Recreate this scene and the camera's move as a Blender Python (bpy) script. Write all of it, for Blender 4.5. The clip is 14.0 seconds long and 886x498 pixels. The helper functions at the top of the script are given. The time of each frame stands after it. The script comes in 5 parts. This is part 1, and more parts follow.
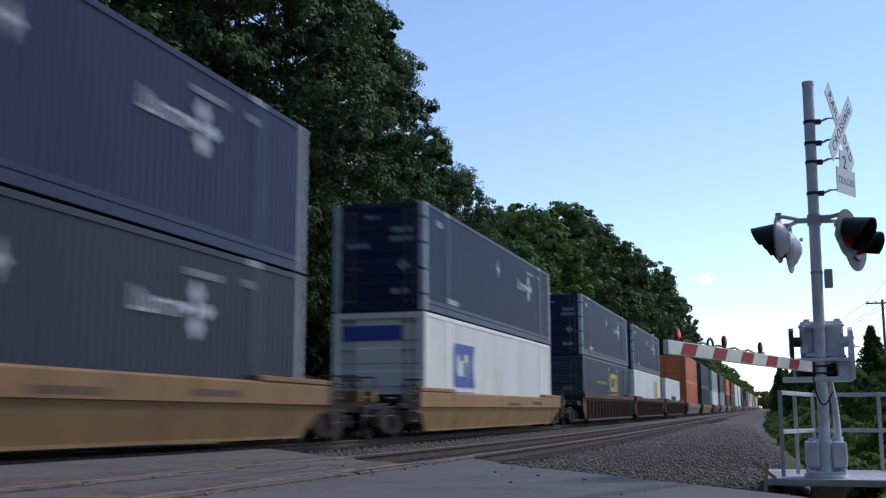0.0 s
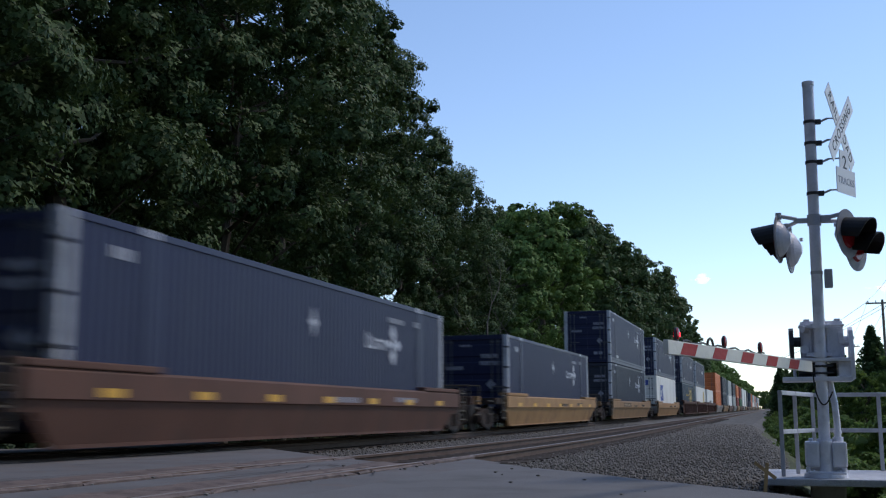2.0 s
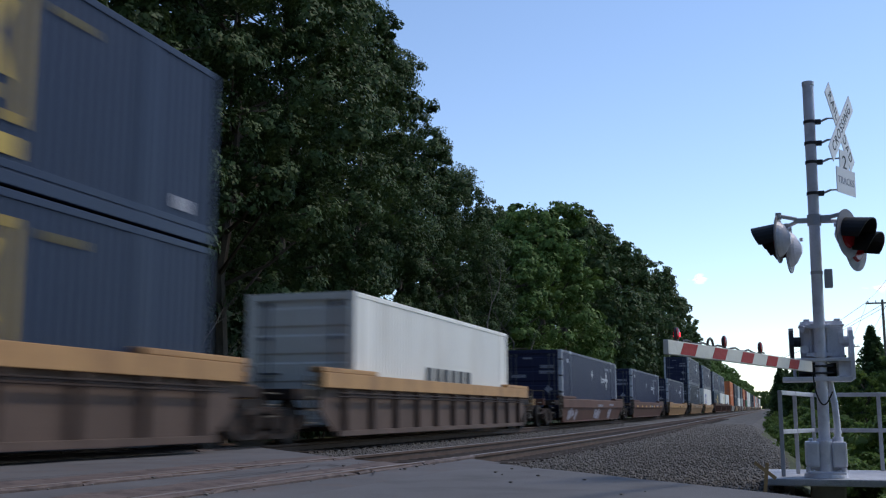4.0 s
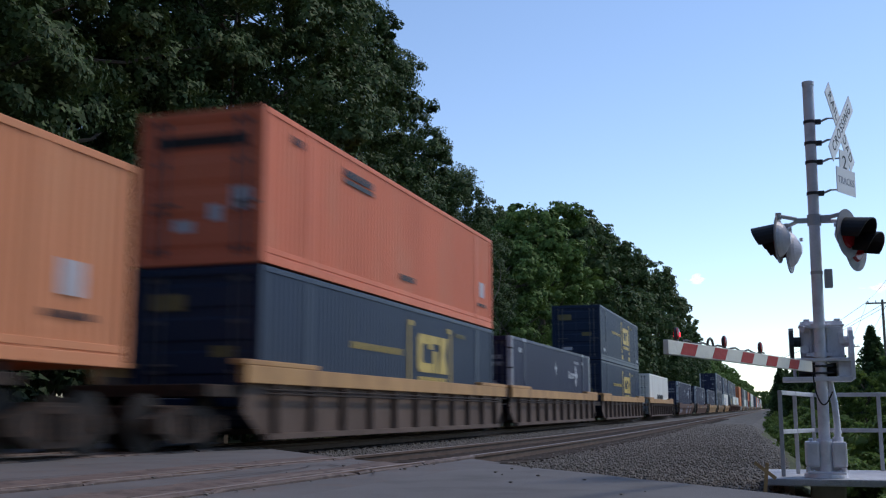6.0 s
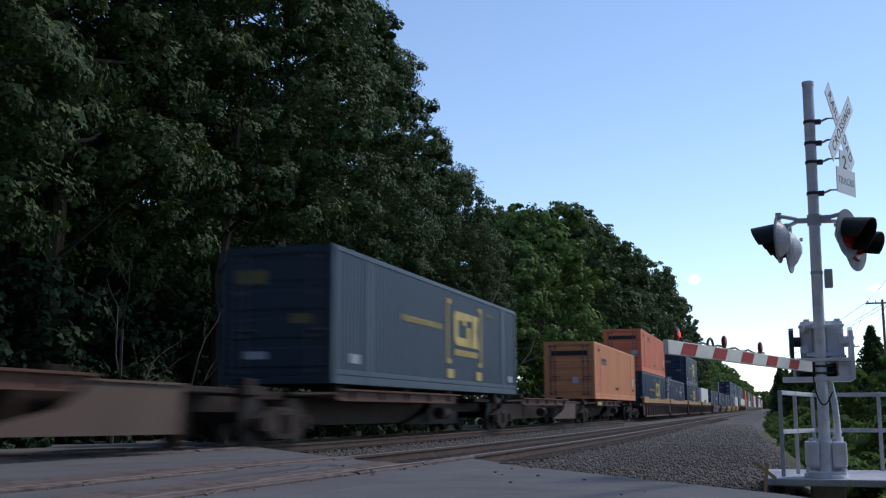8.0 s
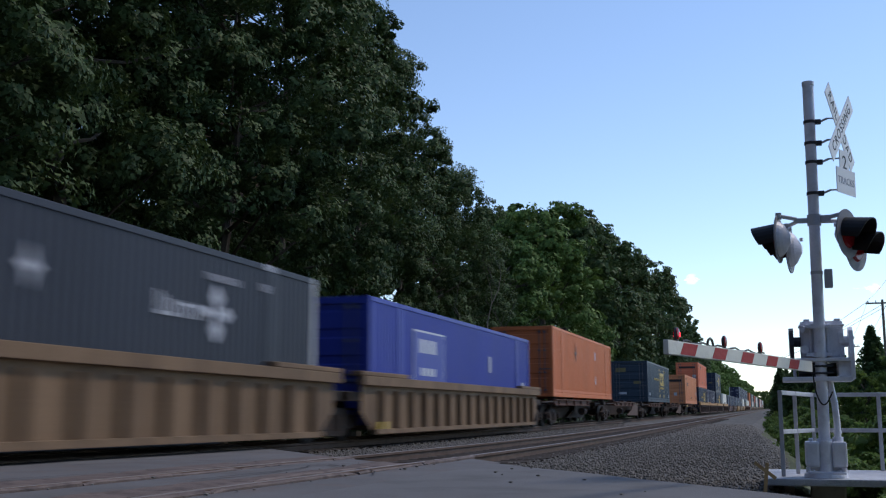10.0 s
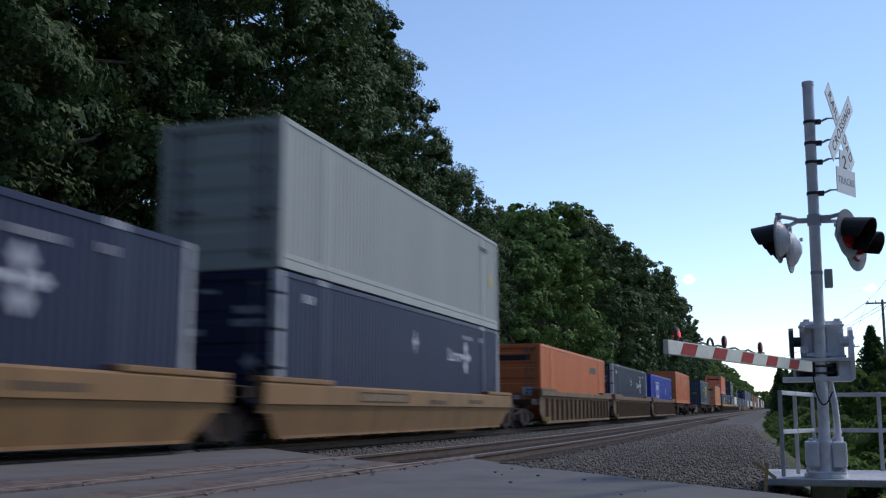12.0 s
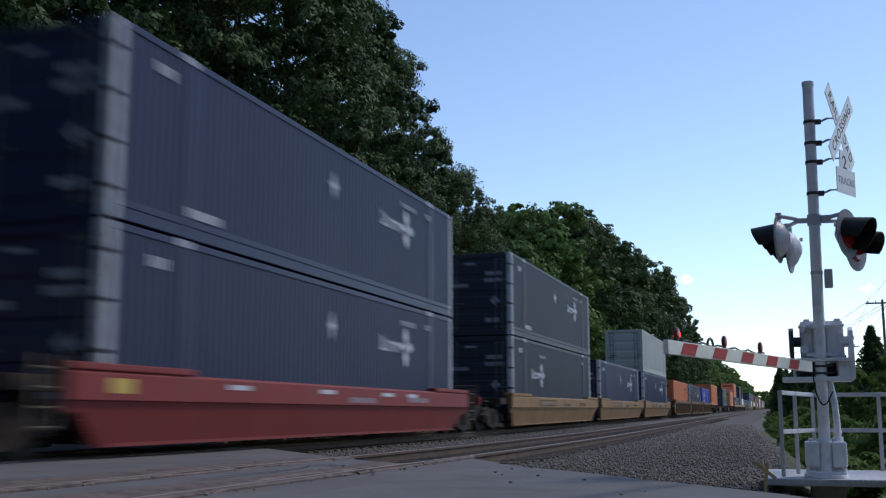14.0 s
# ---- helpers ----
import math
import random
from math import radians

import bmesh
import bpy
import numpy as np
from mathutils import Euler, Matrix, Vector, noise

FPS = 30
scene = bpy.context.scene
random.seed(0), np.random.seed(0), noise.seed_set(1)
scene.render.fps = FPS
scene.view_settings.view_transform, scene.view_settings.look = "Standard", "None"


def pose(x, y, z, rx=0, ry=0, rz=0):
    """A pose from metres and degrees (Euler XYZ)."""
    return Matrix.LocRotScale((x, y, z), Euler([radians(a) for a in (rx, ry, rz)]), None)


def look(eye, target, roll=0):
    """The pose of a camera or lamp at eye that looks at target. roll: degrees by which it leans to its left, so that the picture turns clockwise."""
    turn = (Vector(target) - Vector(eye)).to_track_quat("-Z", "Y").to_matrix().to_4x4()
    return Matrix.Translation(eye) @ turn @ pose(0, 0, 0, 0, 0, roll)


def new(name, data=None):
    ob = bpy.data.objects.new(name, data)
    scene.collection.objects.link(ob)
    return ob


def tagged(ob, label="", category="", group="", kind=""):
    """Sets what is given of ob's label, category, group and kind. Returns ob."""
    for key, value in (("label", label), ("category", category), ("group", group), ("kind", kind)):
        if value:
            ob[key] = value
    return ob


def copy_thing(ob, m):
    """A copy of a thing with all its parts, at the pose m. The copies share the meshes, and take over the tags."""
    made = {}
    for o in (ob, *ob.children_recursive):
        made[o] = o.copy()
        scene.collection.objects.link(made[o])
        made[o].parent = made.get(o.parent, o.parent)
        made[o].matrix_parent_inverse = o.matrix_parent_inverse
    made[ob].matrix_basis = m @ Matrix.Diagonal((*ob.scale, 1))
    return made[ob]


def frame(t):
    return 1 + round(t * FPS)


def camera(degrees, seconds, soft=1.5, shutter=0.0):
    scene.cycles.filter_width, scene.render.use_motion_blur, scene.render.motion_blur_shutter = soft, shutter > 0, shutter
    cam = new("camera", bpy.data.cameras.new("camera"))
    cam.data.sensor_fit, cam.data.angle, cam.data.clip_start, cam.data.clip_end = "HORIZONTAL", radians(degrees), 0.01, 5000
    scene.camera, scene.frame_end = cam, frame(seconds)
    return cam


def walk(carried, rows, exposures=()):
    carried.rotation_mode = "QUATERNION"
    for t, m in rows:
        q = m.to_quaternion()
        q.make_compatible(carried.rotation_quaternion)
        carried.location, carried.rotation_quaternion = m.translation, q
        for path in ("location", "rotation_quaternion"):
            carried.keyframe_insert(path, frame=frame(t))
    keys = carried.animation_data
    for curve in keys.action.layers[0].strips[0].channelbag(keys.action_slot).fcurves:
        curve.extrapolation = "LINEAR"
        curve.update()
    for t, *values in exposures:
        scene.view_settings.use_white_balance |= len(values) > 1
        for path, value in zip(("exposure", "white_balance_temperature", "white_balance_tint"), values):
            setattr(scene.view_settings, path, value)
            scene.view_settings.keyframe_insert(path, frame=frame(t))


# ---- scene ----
EYE = Vector((0.0, 0.0, 0.52))
YAW, PITCH, ROLL = radians(17.252), radians(9.069), -0.086
AIM = EYE + Vector((-math.sin(YAW) * math.cos(PITCH), math.cos(YAW) * math.cos(PITCH), math.sin(PITCH)))
cam = camera(45.488, 14.0, soft=1.2, shutter=0.55)
walk(cam, [(0.0, look(EYE, AIM, ROLL)), (14.0, look(EYE, AIM, ROLL))], exposures=[(0.0, 0.38, 6500, 14), (0.6, 0.34, 6500, 14), (1.4, 0.29, 6500, 14), (14.0, 0.29, 6500, 14)])

# ---- sky and sun ----
SUN_DIR = Vector((0.62, 0.52, 0.95)).normalized()      # towards the sun
world = bpy.data.worlds.new("sky")
scene.world = world
world.use_nodes = True
wn, wl = world.node_tree.nodes, world.node_tree.links
wn.clear()
w_out, w_bg, w_sky = wn.new("ShaderNodeOutputWorld"), wn.new("ShaderNodeBackground"), wn.new("ShaderNodeTexSky")
w_sky.sky_type, w_sky.sun_disc = "NISHITA", False
w_sky.sun_elevation = math.asin(SUN_DIR.z)
w_sky.sun_rotation = math.atan2(SUN_DIR.x, SUN_DIR.y)
w_sky.air_density, w_sky.dust_density, w_sky.ozone_density = 0.95, 0.0, 2.2
w_bg.inputs["Strength"].default_value = 0.15
wl.new(w_sky.outputs[0], w_bg.inputs[0])
wl.new(w_bg.outputs[0], w_out.inputs[0])
sun_data = bpy.data.lights.new("sun", "SUN")
sun_data.energy, sun_data.angle, sun_data.color = 1.45, radians(9.0), (1.0, 0.91, 0.77)
sun = new("sun", sun_data)
sun.matrix_world = look(SUN_DIR * 200, (0, 0, 0))


# ---- materials ----
def material(name, rgb, rough=0.6, metal=0.0, vary=0.25, scale=1.5, fine=30.0, bump=0.15, dirt=None, streak=1.0, dirt_amount=0.5, gloss=0.22):
    """Paint, metal or stone: patches at a large and a fine scale, dirt of its own colour, fine relief."""
    m = bpy.data.materials.new(name)
    m.use_nodes = True
    n, l = m.node_tree.nodes, m.node_tree.links
    b = n["Principled BSDF"]
    co = n.new("ShaderNodeTexCoord")
    mp = n.new("ShaderNodeMapping")
    mp.inputs["Scale"].default_value = (1, 1, 1.0 / streak)
    l.new(co.outputs["Object"], mp.inputs[0])
    big, small = n.new("ShaderNodeTexNoise"), n.new("ShaderNodeTexNoise")
    big.inputs["Scale"].default_value, big.inputs["Detail"].default_value = scale, 5
    small.inputs["Scale"].default_value, small.inputs["Detail"].default_value = fine, 3
    l.new(mp.outputs[0], big.inputs["Vector"]), l.new(co.outputs["Object"], small.inputs["Vector"])
    ramp = n.new("ShaderNodeValToRGB")
    lo, hi = [c * (1 - vary) for c in rgb], [min(1, c * (1 + vary)) for c in rgb]
    ramp.color_ramp.elements[0].position, ramp.color_ramp.elements[1].position = 0.3, 0.7
    ramp.color_ramp.elements[0].color, ramp.color_ramp.elements[1].color = (*lo, 1), (*hi, 1)
    mix = n.new("ShaderNodeMath")
    mix.operation = "MULTIPLY_ADD"
    mix.inputs[1].default_value, mix.inputs[2].default_value = 0.35, 0.0
    add = n.new("ShaderNodeMath")
    add.operation = "MULTIPLY_ADD"
    add.inputs[1].default_value = 0.65
    l.new(small.outputs["Fac"], mix.inputs[0])
    l.new(big.outputs["Fac"], add.inputs[0]), l.new(mix.outputs[0], add.inputs[2])
    l.new(add.outputs[0], ramp.inputs[0])
    colour = ramp.outputs[0]
    if dirt:
        spots = n.new("ShaderNodeTexNoise")
        spots.inputs["Scale"].default_value, spots.inputs["Detail"].default_value = scale * 2.3, 8
        l.new(mp.outputs[0], spots.inputs["Vector"])
        cut = n.new("ShaderNodeValToRGB")
        cut.color_ramp.elements[0].position, cut.color_ramp.elements[1].position = 0.5, 0.72
        cut.color_ramp.elements[1].color = (dirt_amount, dirt_amount, dirt_amount, 1)
        l.new(spots.outputs["Fac"], cut.inputs[0])
        over = n.new("ShaderNodeMixRGB")
        over.inputs[2].default_value = (*dirt, 1)
        l.new(cut.outputs[0], over.inputs[0]), l.new(colour, over.inputs[1])
        colour = over.outputs[0]
    l.new(colour, b.inputs["Base Color"])
    b.inputs["Roughness"].default_value, b.inputs["Metallic"].default_value = rough, metal
    b.inputs["Specular IOR Level"].default_value = gloss
    if bump:
        bp = n.new("ShaderNodeBump")
        bp.inputs["Strength"].default_value, bp.inputs["Distance"].default_value = bump, 0.02
        l.new(small.outputs["Fac"], bp.inputs["Height"])
        l.new(bp.outputs[0], b.inputs["Normal"])
    return m


def island_material(name, dark, light, rough=0.8, through_light=0.0, noise_scale=0.4):
    """Leaves or stones: each loose piece takes its own shade."""
    m = bpy.data.materials.new(name)
    m.use_nodes = True
    n, l = m.node_tree.nodes, m.node_tree.links
    b = n["Principled BSDF"]
    geo, ramp = n.new("ShaderNodeNewGeometry"), n.new("ShaderNodeValToRGB")
    ramp.color_ramp.elements[0].color, ramp.color_ramp.elements[1].color = (*dark, 1), (*light, 1)
    co, big, mul = n.new("ShaderNodeTexCoord"), n.new("ShaderNodeTexNoise"), n.new("ShaderNodeMath")
    big.inputs["Scale"].default_value = noise_scale
    mul.operation = "MULTIPLY_ADD"
    mul.inputs[1].default_value = 0.6
    half = n.new("ShaderNodeMath")
    half.operation = "MULTIPLY"
    half.inputs[1].default_value = 0.5
    l.new(co.outputs["Object"], big.inputs["Vector"]), l.new(geo.outputs["Random Per Island"], mul.inputs[0])
    l.new(big.outputs["Fac"], half.inputs[0]), l.new(half.outputs[0], mul.inputs[2])
    l.new(mul.outputs[0], ramp.inputs[0])
    l.new(ramp.outputs[0], b.inputs["Base Color"])
    b.inputs["Roughness"].default_value = rough
    b.inputs["Specular IOR Level"].default_value = 0.2
    if through_light:
        tr, mx = n.new("ShaderNodeBsdfTranslucent"), n.new("ShaderNodeMixShader")
        l.new(ramp.outputs[0], tr.inputs[0])
        mx.inputs[0].default_value = through_light
        l.new(b.outputs[0], mx.inputs[1]), l.new(tr.outputs[0], mx.inputs[2])
        l.new(mx.outputs[0], n["Material Output"].inputs[0])
    return m


def lamp_material(name, rgb, strength):
    m = material(name, rgb, 0.3, vary=0.05, bump=0)
    b = m.node_tree.nodes["Principled BSDF"]
    b.inputs["Emission Color"].default_value, b.inputs["Emission Strength"].default_value = (*rgb, 1), strength
    return m


RUST = (0.16, 0.075, 0.04)
GRIME = (0.06, 0.055, 0.05)
PAINT = {
    "navy": material("navy_paint", (0.021, 0.026, 0.066), 0.45, vary=0.12, scale=0.5, dirt=(0.034, 0.04, 0.07), streak=3, dirt_amount=0.35),
    "slate": material("slate_paint", (0.035, 0.041, 0.058), 0.5, vary=0.14, scale=0.5, dirt=(0.042, 0.045, 0.058), streak=3, dirt_amount=0.35),
    "steel_blue": material("steel_blue_paint", (0.039, 0.061, 0.09), 0.45, vary=0.14, scale=0.4, dirt=(0.035, 0.05, 0.07), streak=3, dirt_amount=0.4),
    "deep_blue": material("deep_blue_paint", (0.021, 0.036, 0.074), 0.45, vary=0.14, scale=0.4, dirt=(0.03, 0.042, 0.066), streak=3, dirt_amount=0.4),
    "royal": material("royal_blue_paint", (0.03, 0.05, 0.32), 0.45, vary=0.12, scale=0.5, dirt=(0.05, 0.06, 0.2), streak=3, dirt_amount=0.3),
    "orange": material("orange_paint", (0.58, 0.165, 0.06), 0.5, vary=0.12, scale=0.5, dirt=(0.42, 0.13, 0.05), streak=3, dirt_amount=0.4),
    "salmon": material("faded_red_paint", (0.7, 0.2, 0.11), 0.6, vary=0.15, scale=0.5, dirt=(0.62, 0.25, 0.15), streak=3, dirt_amount=0.5),
    "amber": material("faded_orange_paint", (0.66, 0.26, 0.125), 0.6, vary=0.12, scale=0.5, dirt=(0.6, 0.29, 0.15), streak=3, dirt_amount=0.5),
    "white": material("white_paint", (0.82, 0.8, 0.73), 0.5, vary=0.06, scale=0.5, dirt=(0.6, 0.55, 0.47), streak=4, dirt_amount=0.4),
    "pale": material("pale_grey_paint", (0.36, 0.375, 0.355), 0.55, vary=0.1, scale=0.5, dirt=(0.33, 0.33, 0.3), streak=4, dirt_amount=0.5),
    "maroon": material("maroon_paint", (0.2, 0.035, 0.03), 0.55, vary=0.15, scale=0.5, dirt=(0.16, 0.06, 0.05), streak=3),
    "green": material("green_paint", (0.04, 0.12, 0.06), 0.55, vary=0.15, scale=0.5, dirt=(0.06, 0.1, 0.07), streak=3),
}
CAR = {
    "tan": material("tan_car_paint", (0.245, 0.142, 0.066), 0.65, vary=0.24, scale=0.7, dirt=(0.15, 0.092, 0.048), streak=2, dirt_amount=0.7),
    "yellow": material("ochre_car_paint", (0.45, 0.26, 0.115), 0.65, vary=0.2, scale=0.8, dirt=(0.2, 0.105, 0.06), streak=2, dirt_amount=0.7),
    "ochre": material("stained_ochre_car_paint", (0.32, 0.18, 0.075), 0.65, vary=0.22, scale=0.8, dirt=(0.14, 0.075, 0.042), streak=2, dirt_amount=0.8),
    "brown": material("rusty_brown_car_paint", (0.11, 0.054, 0.038), 0.7, vary=0.25, scale=0.9, dirt=(0.07, 0.042, 0.032), streak=2, dirt_amount=0.8),
    "red": material("red_car_paint", (0.205, 0.035, 0.033), 0.6, vary=0.15, scale=0.8, dirt=(0.15, 0.045, 0.036), streak=2, dirt_amount=0.6),
    "olive": material("weathered_tan_car_paint", (0.19, 0.122, 0.073), 0.7, vary=0.3, scale=1.2, dirt=(0.09, 0.057, 0.038), streak=4, dirt_amount=0.8),
    "dun": material("dusty_brown_car_paint", (0.118, 0.082, 0.066), 0.75, vary=0.25, scale=1.0, dirt=(0.08, 0.055, 0.045), streak=2, dirt_amount=0.7),
    "grey": material("grey_car_paint", (0.22, 0.2, 0.18), 0.7, vary=0.2, scale=0.9, dirt=(0.13, 0.1, 0.08), streak=2, dirt_amount=0.7),
}
PANEL_DARK = material("grimy_well_plate", (0.07, 0.045, 0.032), 0.8, vary=0.35, scale=1.2, dirt=(0.03, 0.024, 0.02), streak=4, dirt_amount=0.8)
LIGHT_POST = material("grey_post_paint", (0.48, 0.5, 0.54), 0.5, vary=0.15, scale=3, dirt=GRIME, dirt_amount=0.3)
WHITE_MARK = material("white_marking", (0.5, 0.52, 0.58), 0.5, vary=0.1, scale=4)
DIM_MARK = material("dim_white_marking", (0.32, 0.33, 0.38), 0.6, vary=0.2, scale=5)
ORANGE_MARK = material("orange_yellow_reflector", (0.62, 0.34, 0.05), 0.45, vary=0.12, scale=4)
STENCIL = material("pale_stencil_paint", (0.3, 0.22, 0.135), 0.6, vary=0.15, scale=5)
YELLOW_MARK = material("yellow_marking", (0.5, 0.36, 0.09), 0.5, vary=0.12, scale=4)
DIM_YELLOW = material("dim_yellow_marking", (0.2, 0.17, 0.08), 0.6, vary=0.2, scale=5)
BLUE_MARK = material("blue_marking", (0.06, 0.1, 0.35), 0.5, vary=0.12, scale=4)
BLACK_MARK = material("black_marking", (0.03, 0.03, 0.035), 0.5, vary=0.1, scale=4)
GRAFFITI = material("grey_graffiti_paint", (0.42, 0.4, 0.45), 0.6, vary=0.4, scale=6)
IRON = material("dark_running_gear", (0.027, 0.022, 0.019), 0.75, 0.2, vary=0.35, scale=5, dirt=RUST, dirt_amount=0.6)
GEAR = material("rusty_cast_gear", (0.032, 0.025, 0.022), 0.75, 0.15, vary=0.35, scale=4, dirt=RUST, dirt_amount=0.5)
WHEEL = material("worn_wheel_steel", (0.028, 0.023, 0.021), 0.65, 0.3, vary=0.3, scale=6)
RAIL_SIDE = material("rusty_rail", (0.1, 0.064, 0.047), 0.7, 0.1, vary=0.3, scale=3, fine=40)
RAIL_TOP = material("polished_rail_head", (0.33, 0.29, 0.27), 0.5, 0.4, vary=0.15, scale=4)
TIE = material("creosoted_wood", (0.07, 0.055, 0.045), 0.85, vary=0.35, scale=6, fine=60, bump=0.4)
ASPHALT = material("worn_asphalt", (0.155, 0.154, 0.158), 0.85, vary=0.16, scale=0.6, fine=90, bump=0.35, dirt=(0.085, 0.083, 0.085), dirt_amount=0.6)
STRIP = material("worn_crossing_strip", (0.155, 0.12, 0.108), 0.8, vary=0.35, scale=2.5, fine=50, bump=0.4, dirt=(0.05, 0.04, 0.04), dirt_amount=0.8)
TAR = material("tar_crack", (0.03, 0.03, 0.032), 0.8, vary=0.3, scale=5)
PANEL = material("crossing_panel", (0.14, 0.137, 0.14), 0.8, vary=0.2, scale=1.2, fine=70, bump=0.3, dirt=(0.17, 0.12, 0.1), dirt_amount=0.5)
BALLAST = material("ballast_bed", (0.118, 0.11, 0.1), 0.9, vary=0.5, scale=1.2, fine=9, bump=1.0, dirt=(0.06, 0.055, 0.048), dirt_amount=0.6)
STONE = island_material("ballast_stone", (0.08, 0.074, 0.066), (0.275, 0.256, 0.232), 0.85, noise_scale=0.5)
SOIL = material("grassy_soil", (0.075, 0.085, 0.035), 0.95, vary=0.4, scale=0.3, fine=8, bump=0.8, dirt=(0.12, 0.1, 0.06), dirt_amount=0.6)
SILVER = material("silver_signal_paint", (0.78, 0.78, 0.84), 0.4, 0.08, vary=0.08, scale=4, fine=50, bump=0.05, dirt=(0.42, 0.42, 0.46), dirt_amount=0.4)
GALV = material("galvanised_steel", (0.47, 0.48, 0.51), 0.5, 0.3, vary=0.15, scale=8, fine=60, bump=0.05)
GRAB = material("dull_yellow_grab", (0.095, 0.08, 0.06), 0.65, vary=0.2, scale=8)
ROD = material("dull_lock_rod", (0.13, 0.135, 0.15), 0.55, 0.3, vary=0.2, scale=8)
BLACK = material("black_hood_paint", (0.018, 0.018, 0.02), 0.45, vary=0.2, scale=6)
HEAD = material("grey_signal_head", (0.24, 0.24, 0.27), 0.55, vary=0.15, scale=5)
DECK = material("dull_grating", (0.44, 0.445, 0.475), 0.65, 0.2, vary=0.25, scale=6, fine=80, bump=0.3)
CLAMP = material("dark_clamp", (0.06, 0.06, 0.065), 0.5, 0.4, vary=0.2, scale=9)
SIGN_WHITE = material("sign_white", (0.88, 0.89, 0.91), 0.4, vary=0.04, scale=5, bump=0)
SIGN_BLACK = material("sign_black", (0.02, 0.02, 0.022), 0.5, vary=0.1, bump=0)
SIGN_FADED = material("faded_sign_ink", (0.42, 0.44, 0.52), 0.5, vary=0.1, bump=0)
GATE_WHITE = material("gate_white", (0.7, 0.71, 0.66), 0.55, vary=0.07, scale=3, dirt=(0.5, 0.5, 0.46), dirt_amount=0.3)
GATE_RED = material("gate_red", (0.36, 0.016, 0.016), 0.55, vary=0.12, scale=4)
RED_GLASS = material("unlit_red_lens", (0.28, 0.012, 0.02), 0.15, vary=0.1, scale=10, bump=0)
RED_LIT = lamp_material("lit_red_lens", (1.0, 0.03, 0.05), 3.0)
STAKE = material("weathered_stake_wood", (0.42, 0.3, 0.16), 0.8, vary=0.3, scale=8)
CONCRETE = material("concrete", (0.3, 0.29, 0.28), 0.85, vary=0.2, scale=3, bump=0.3)
BARK = material("bark", (0.085, 0.07, 0.055), 0.9, vary=0.35, scale=3, fine=18, bump=0.9, streak=4)
DEADWOOD = material("bare_branch", (0.11, 0.1, 0.085), 0.9, vary=0.3, scale=3)
LEAF = island_material("oak_leaves", (0.025, 0.046, 0.017), (0.09, 0.142, 0.048), 0.62, 0.2, 0.16)
# Also on the far oaks, where its paleness stands in for haze
LEAF_LIGHT = island_material("maple_and_haze_pale_leaves", (0.05, 0.095, 0.022), (0.15, 0.235, 0.06), 0.65, 0.22, 0.16)
# Undergrowth leaf colour, darkened to give the deep shade under the trees
LEAF_SHADED = island_material("shade_darkened_leaves", (0.015, 0.035, 0.018), (0.045, 0.08, 0.03), 0.6, 0.1, 0.3)
WEED = island_material("weed_leaves", (0.085, 0.145, 0.038), (0.22, 0.32, 0.095), 0.6, 0.6, 0.5)
# Needles and field-edge leaves: colours lightened to carry the sunlight on them
NEEDLES = island_material("sun_lightened_needles", (0.04, 0.075, 0.03), (0.11, 0.17, 0.06), 0.6, 0.5, 0.3)
FIELD_LEAF = island_material("sun_lightened_field_leaves", (0.06, 0.11, 0.025), (0.2, 0.29, 0.07), 0.6, 0.6, 0.3)
WOODPOLE = material("pole_wood", (0.16, 0.13, 0.105), 0.85, vary=0.25, scale=2, streak=6)
# The cloud emits its white in place of sunlight, and is mostly see-through
CLOUD = bpy.data.materials.new("self_glowing_cloud")
CLOUD.use_nodes = True
cn, cl = CLOUD.node_tree.nodes, CLOUD.node_tree.links
c_glow, c_see, c_mix = cn.new("ShaderNodeEmission"), cn.new("ShaderNodeBsdfTransparent"), cn.new("ShaderNodeMixShader")
c_glow.inputs[0].default_value, c_glow.inputs[1].default_value = (0.96, 0.985, 1.0, 1), 0.95
c_mix.inputs[0].default_value = 0.8
cl.new(c_glow.outputs[0], c_mix.inputs[1]), cl.new(c_see.outputs[0], c_mix.inputs[2])
cl.new(c_mix.outputs[0], cn["Material Output"].inputs[0])


# ---- mesh helpers ----
def box(bm, x0, x1, y0, y1, z0, z1, bevel=0.0):
    """A box, with its edges cut by bevel."""
    r = bmesh.ops.create_cube(bm, size=1.0)
    bmesh.ops.scale(bm, vec=(x1 - x0, y1 - y0, z1 - z0), verts=r["verts"])
    bmesh.ops.translate(bm, vec=((x0 + x1) / 2, (y0 + y1) / 2, (z0 + z1) / 2), verts=r["verts"])
    if bevel:
        edges = list({e for v in r["verts"] for e in v.link_edges})
        bmesh.ops.bevel(bm, geom=edges, offset=bevel, segments=2, affect="EDGES", profile=0.6)
    return bm


def tube(bm, a, b, r0, r1=None, sides=10):
    """A round bar from a to b."""
    a, b = Vector(a), Vector(b)
    d = b - a
    q = d.to_track_quat("Z", "Y").to_matrix().to_4x4()
    r = bmesh.ops.create_cone(bm, cap_ends=True, segments=sides, radius1=r0, radius2=r0 if r1 is None else r1, depth=d.length)
    bmesh.ops.transform(bm, matrix=Matrix.Translation((a + b) / 2) @ q, verts=r["verts"])
    return bm


def prism(bm, outline, x0, x1):
    """A plate with an outline of (y, z), from x0 to x1."""
    lo, hi = [bm.verts.new((x0, y, z)) for y, z in outline], [bm.verts.new((x1, y, z)) for y, z in outline]
    bm.faces.new(lo[::-1]), bm.faces.new(hi)
    k = len(outline)
    for i in range(k):
        bm.faces.new((lo[i], lo[(i + 1) % k], hi[(i + 1) % k], hi[i]))
    return bm


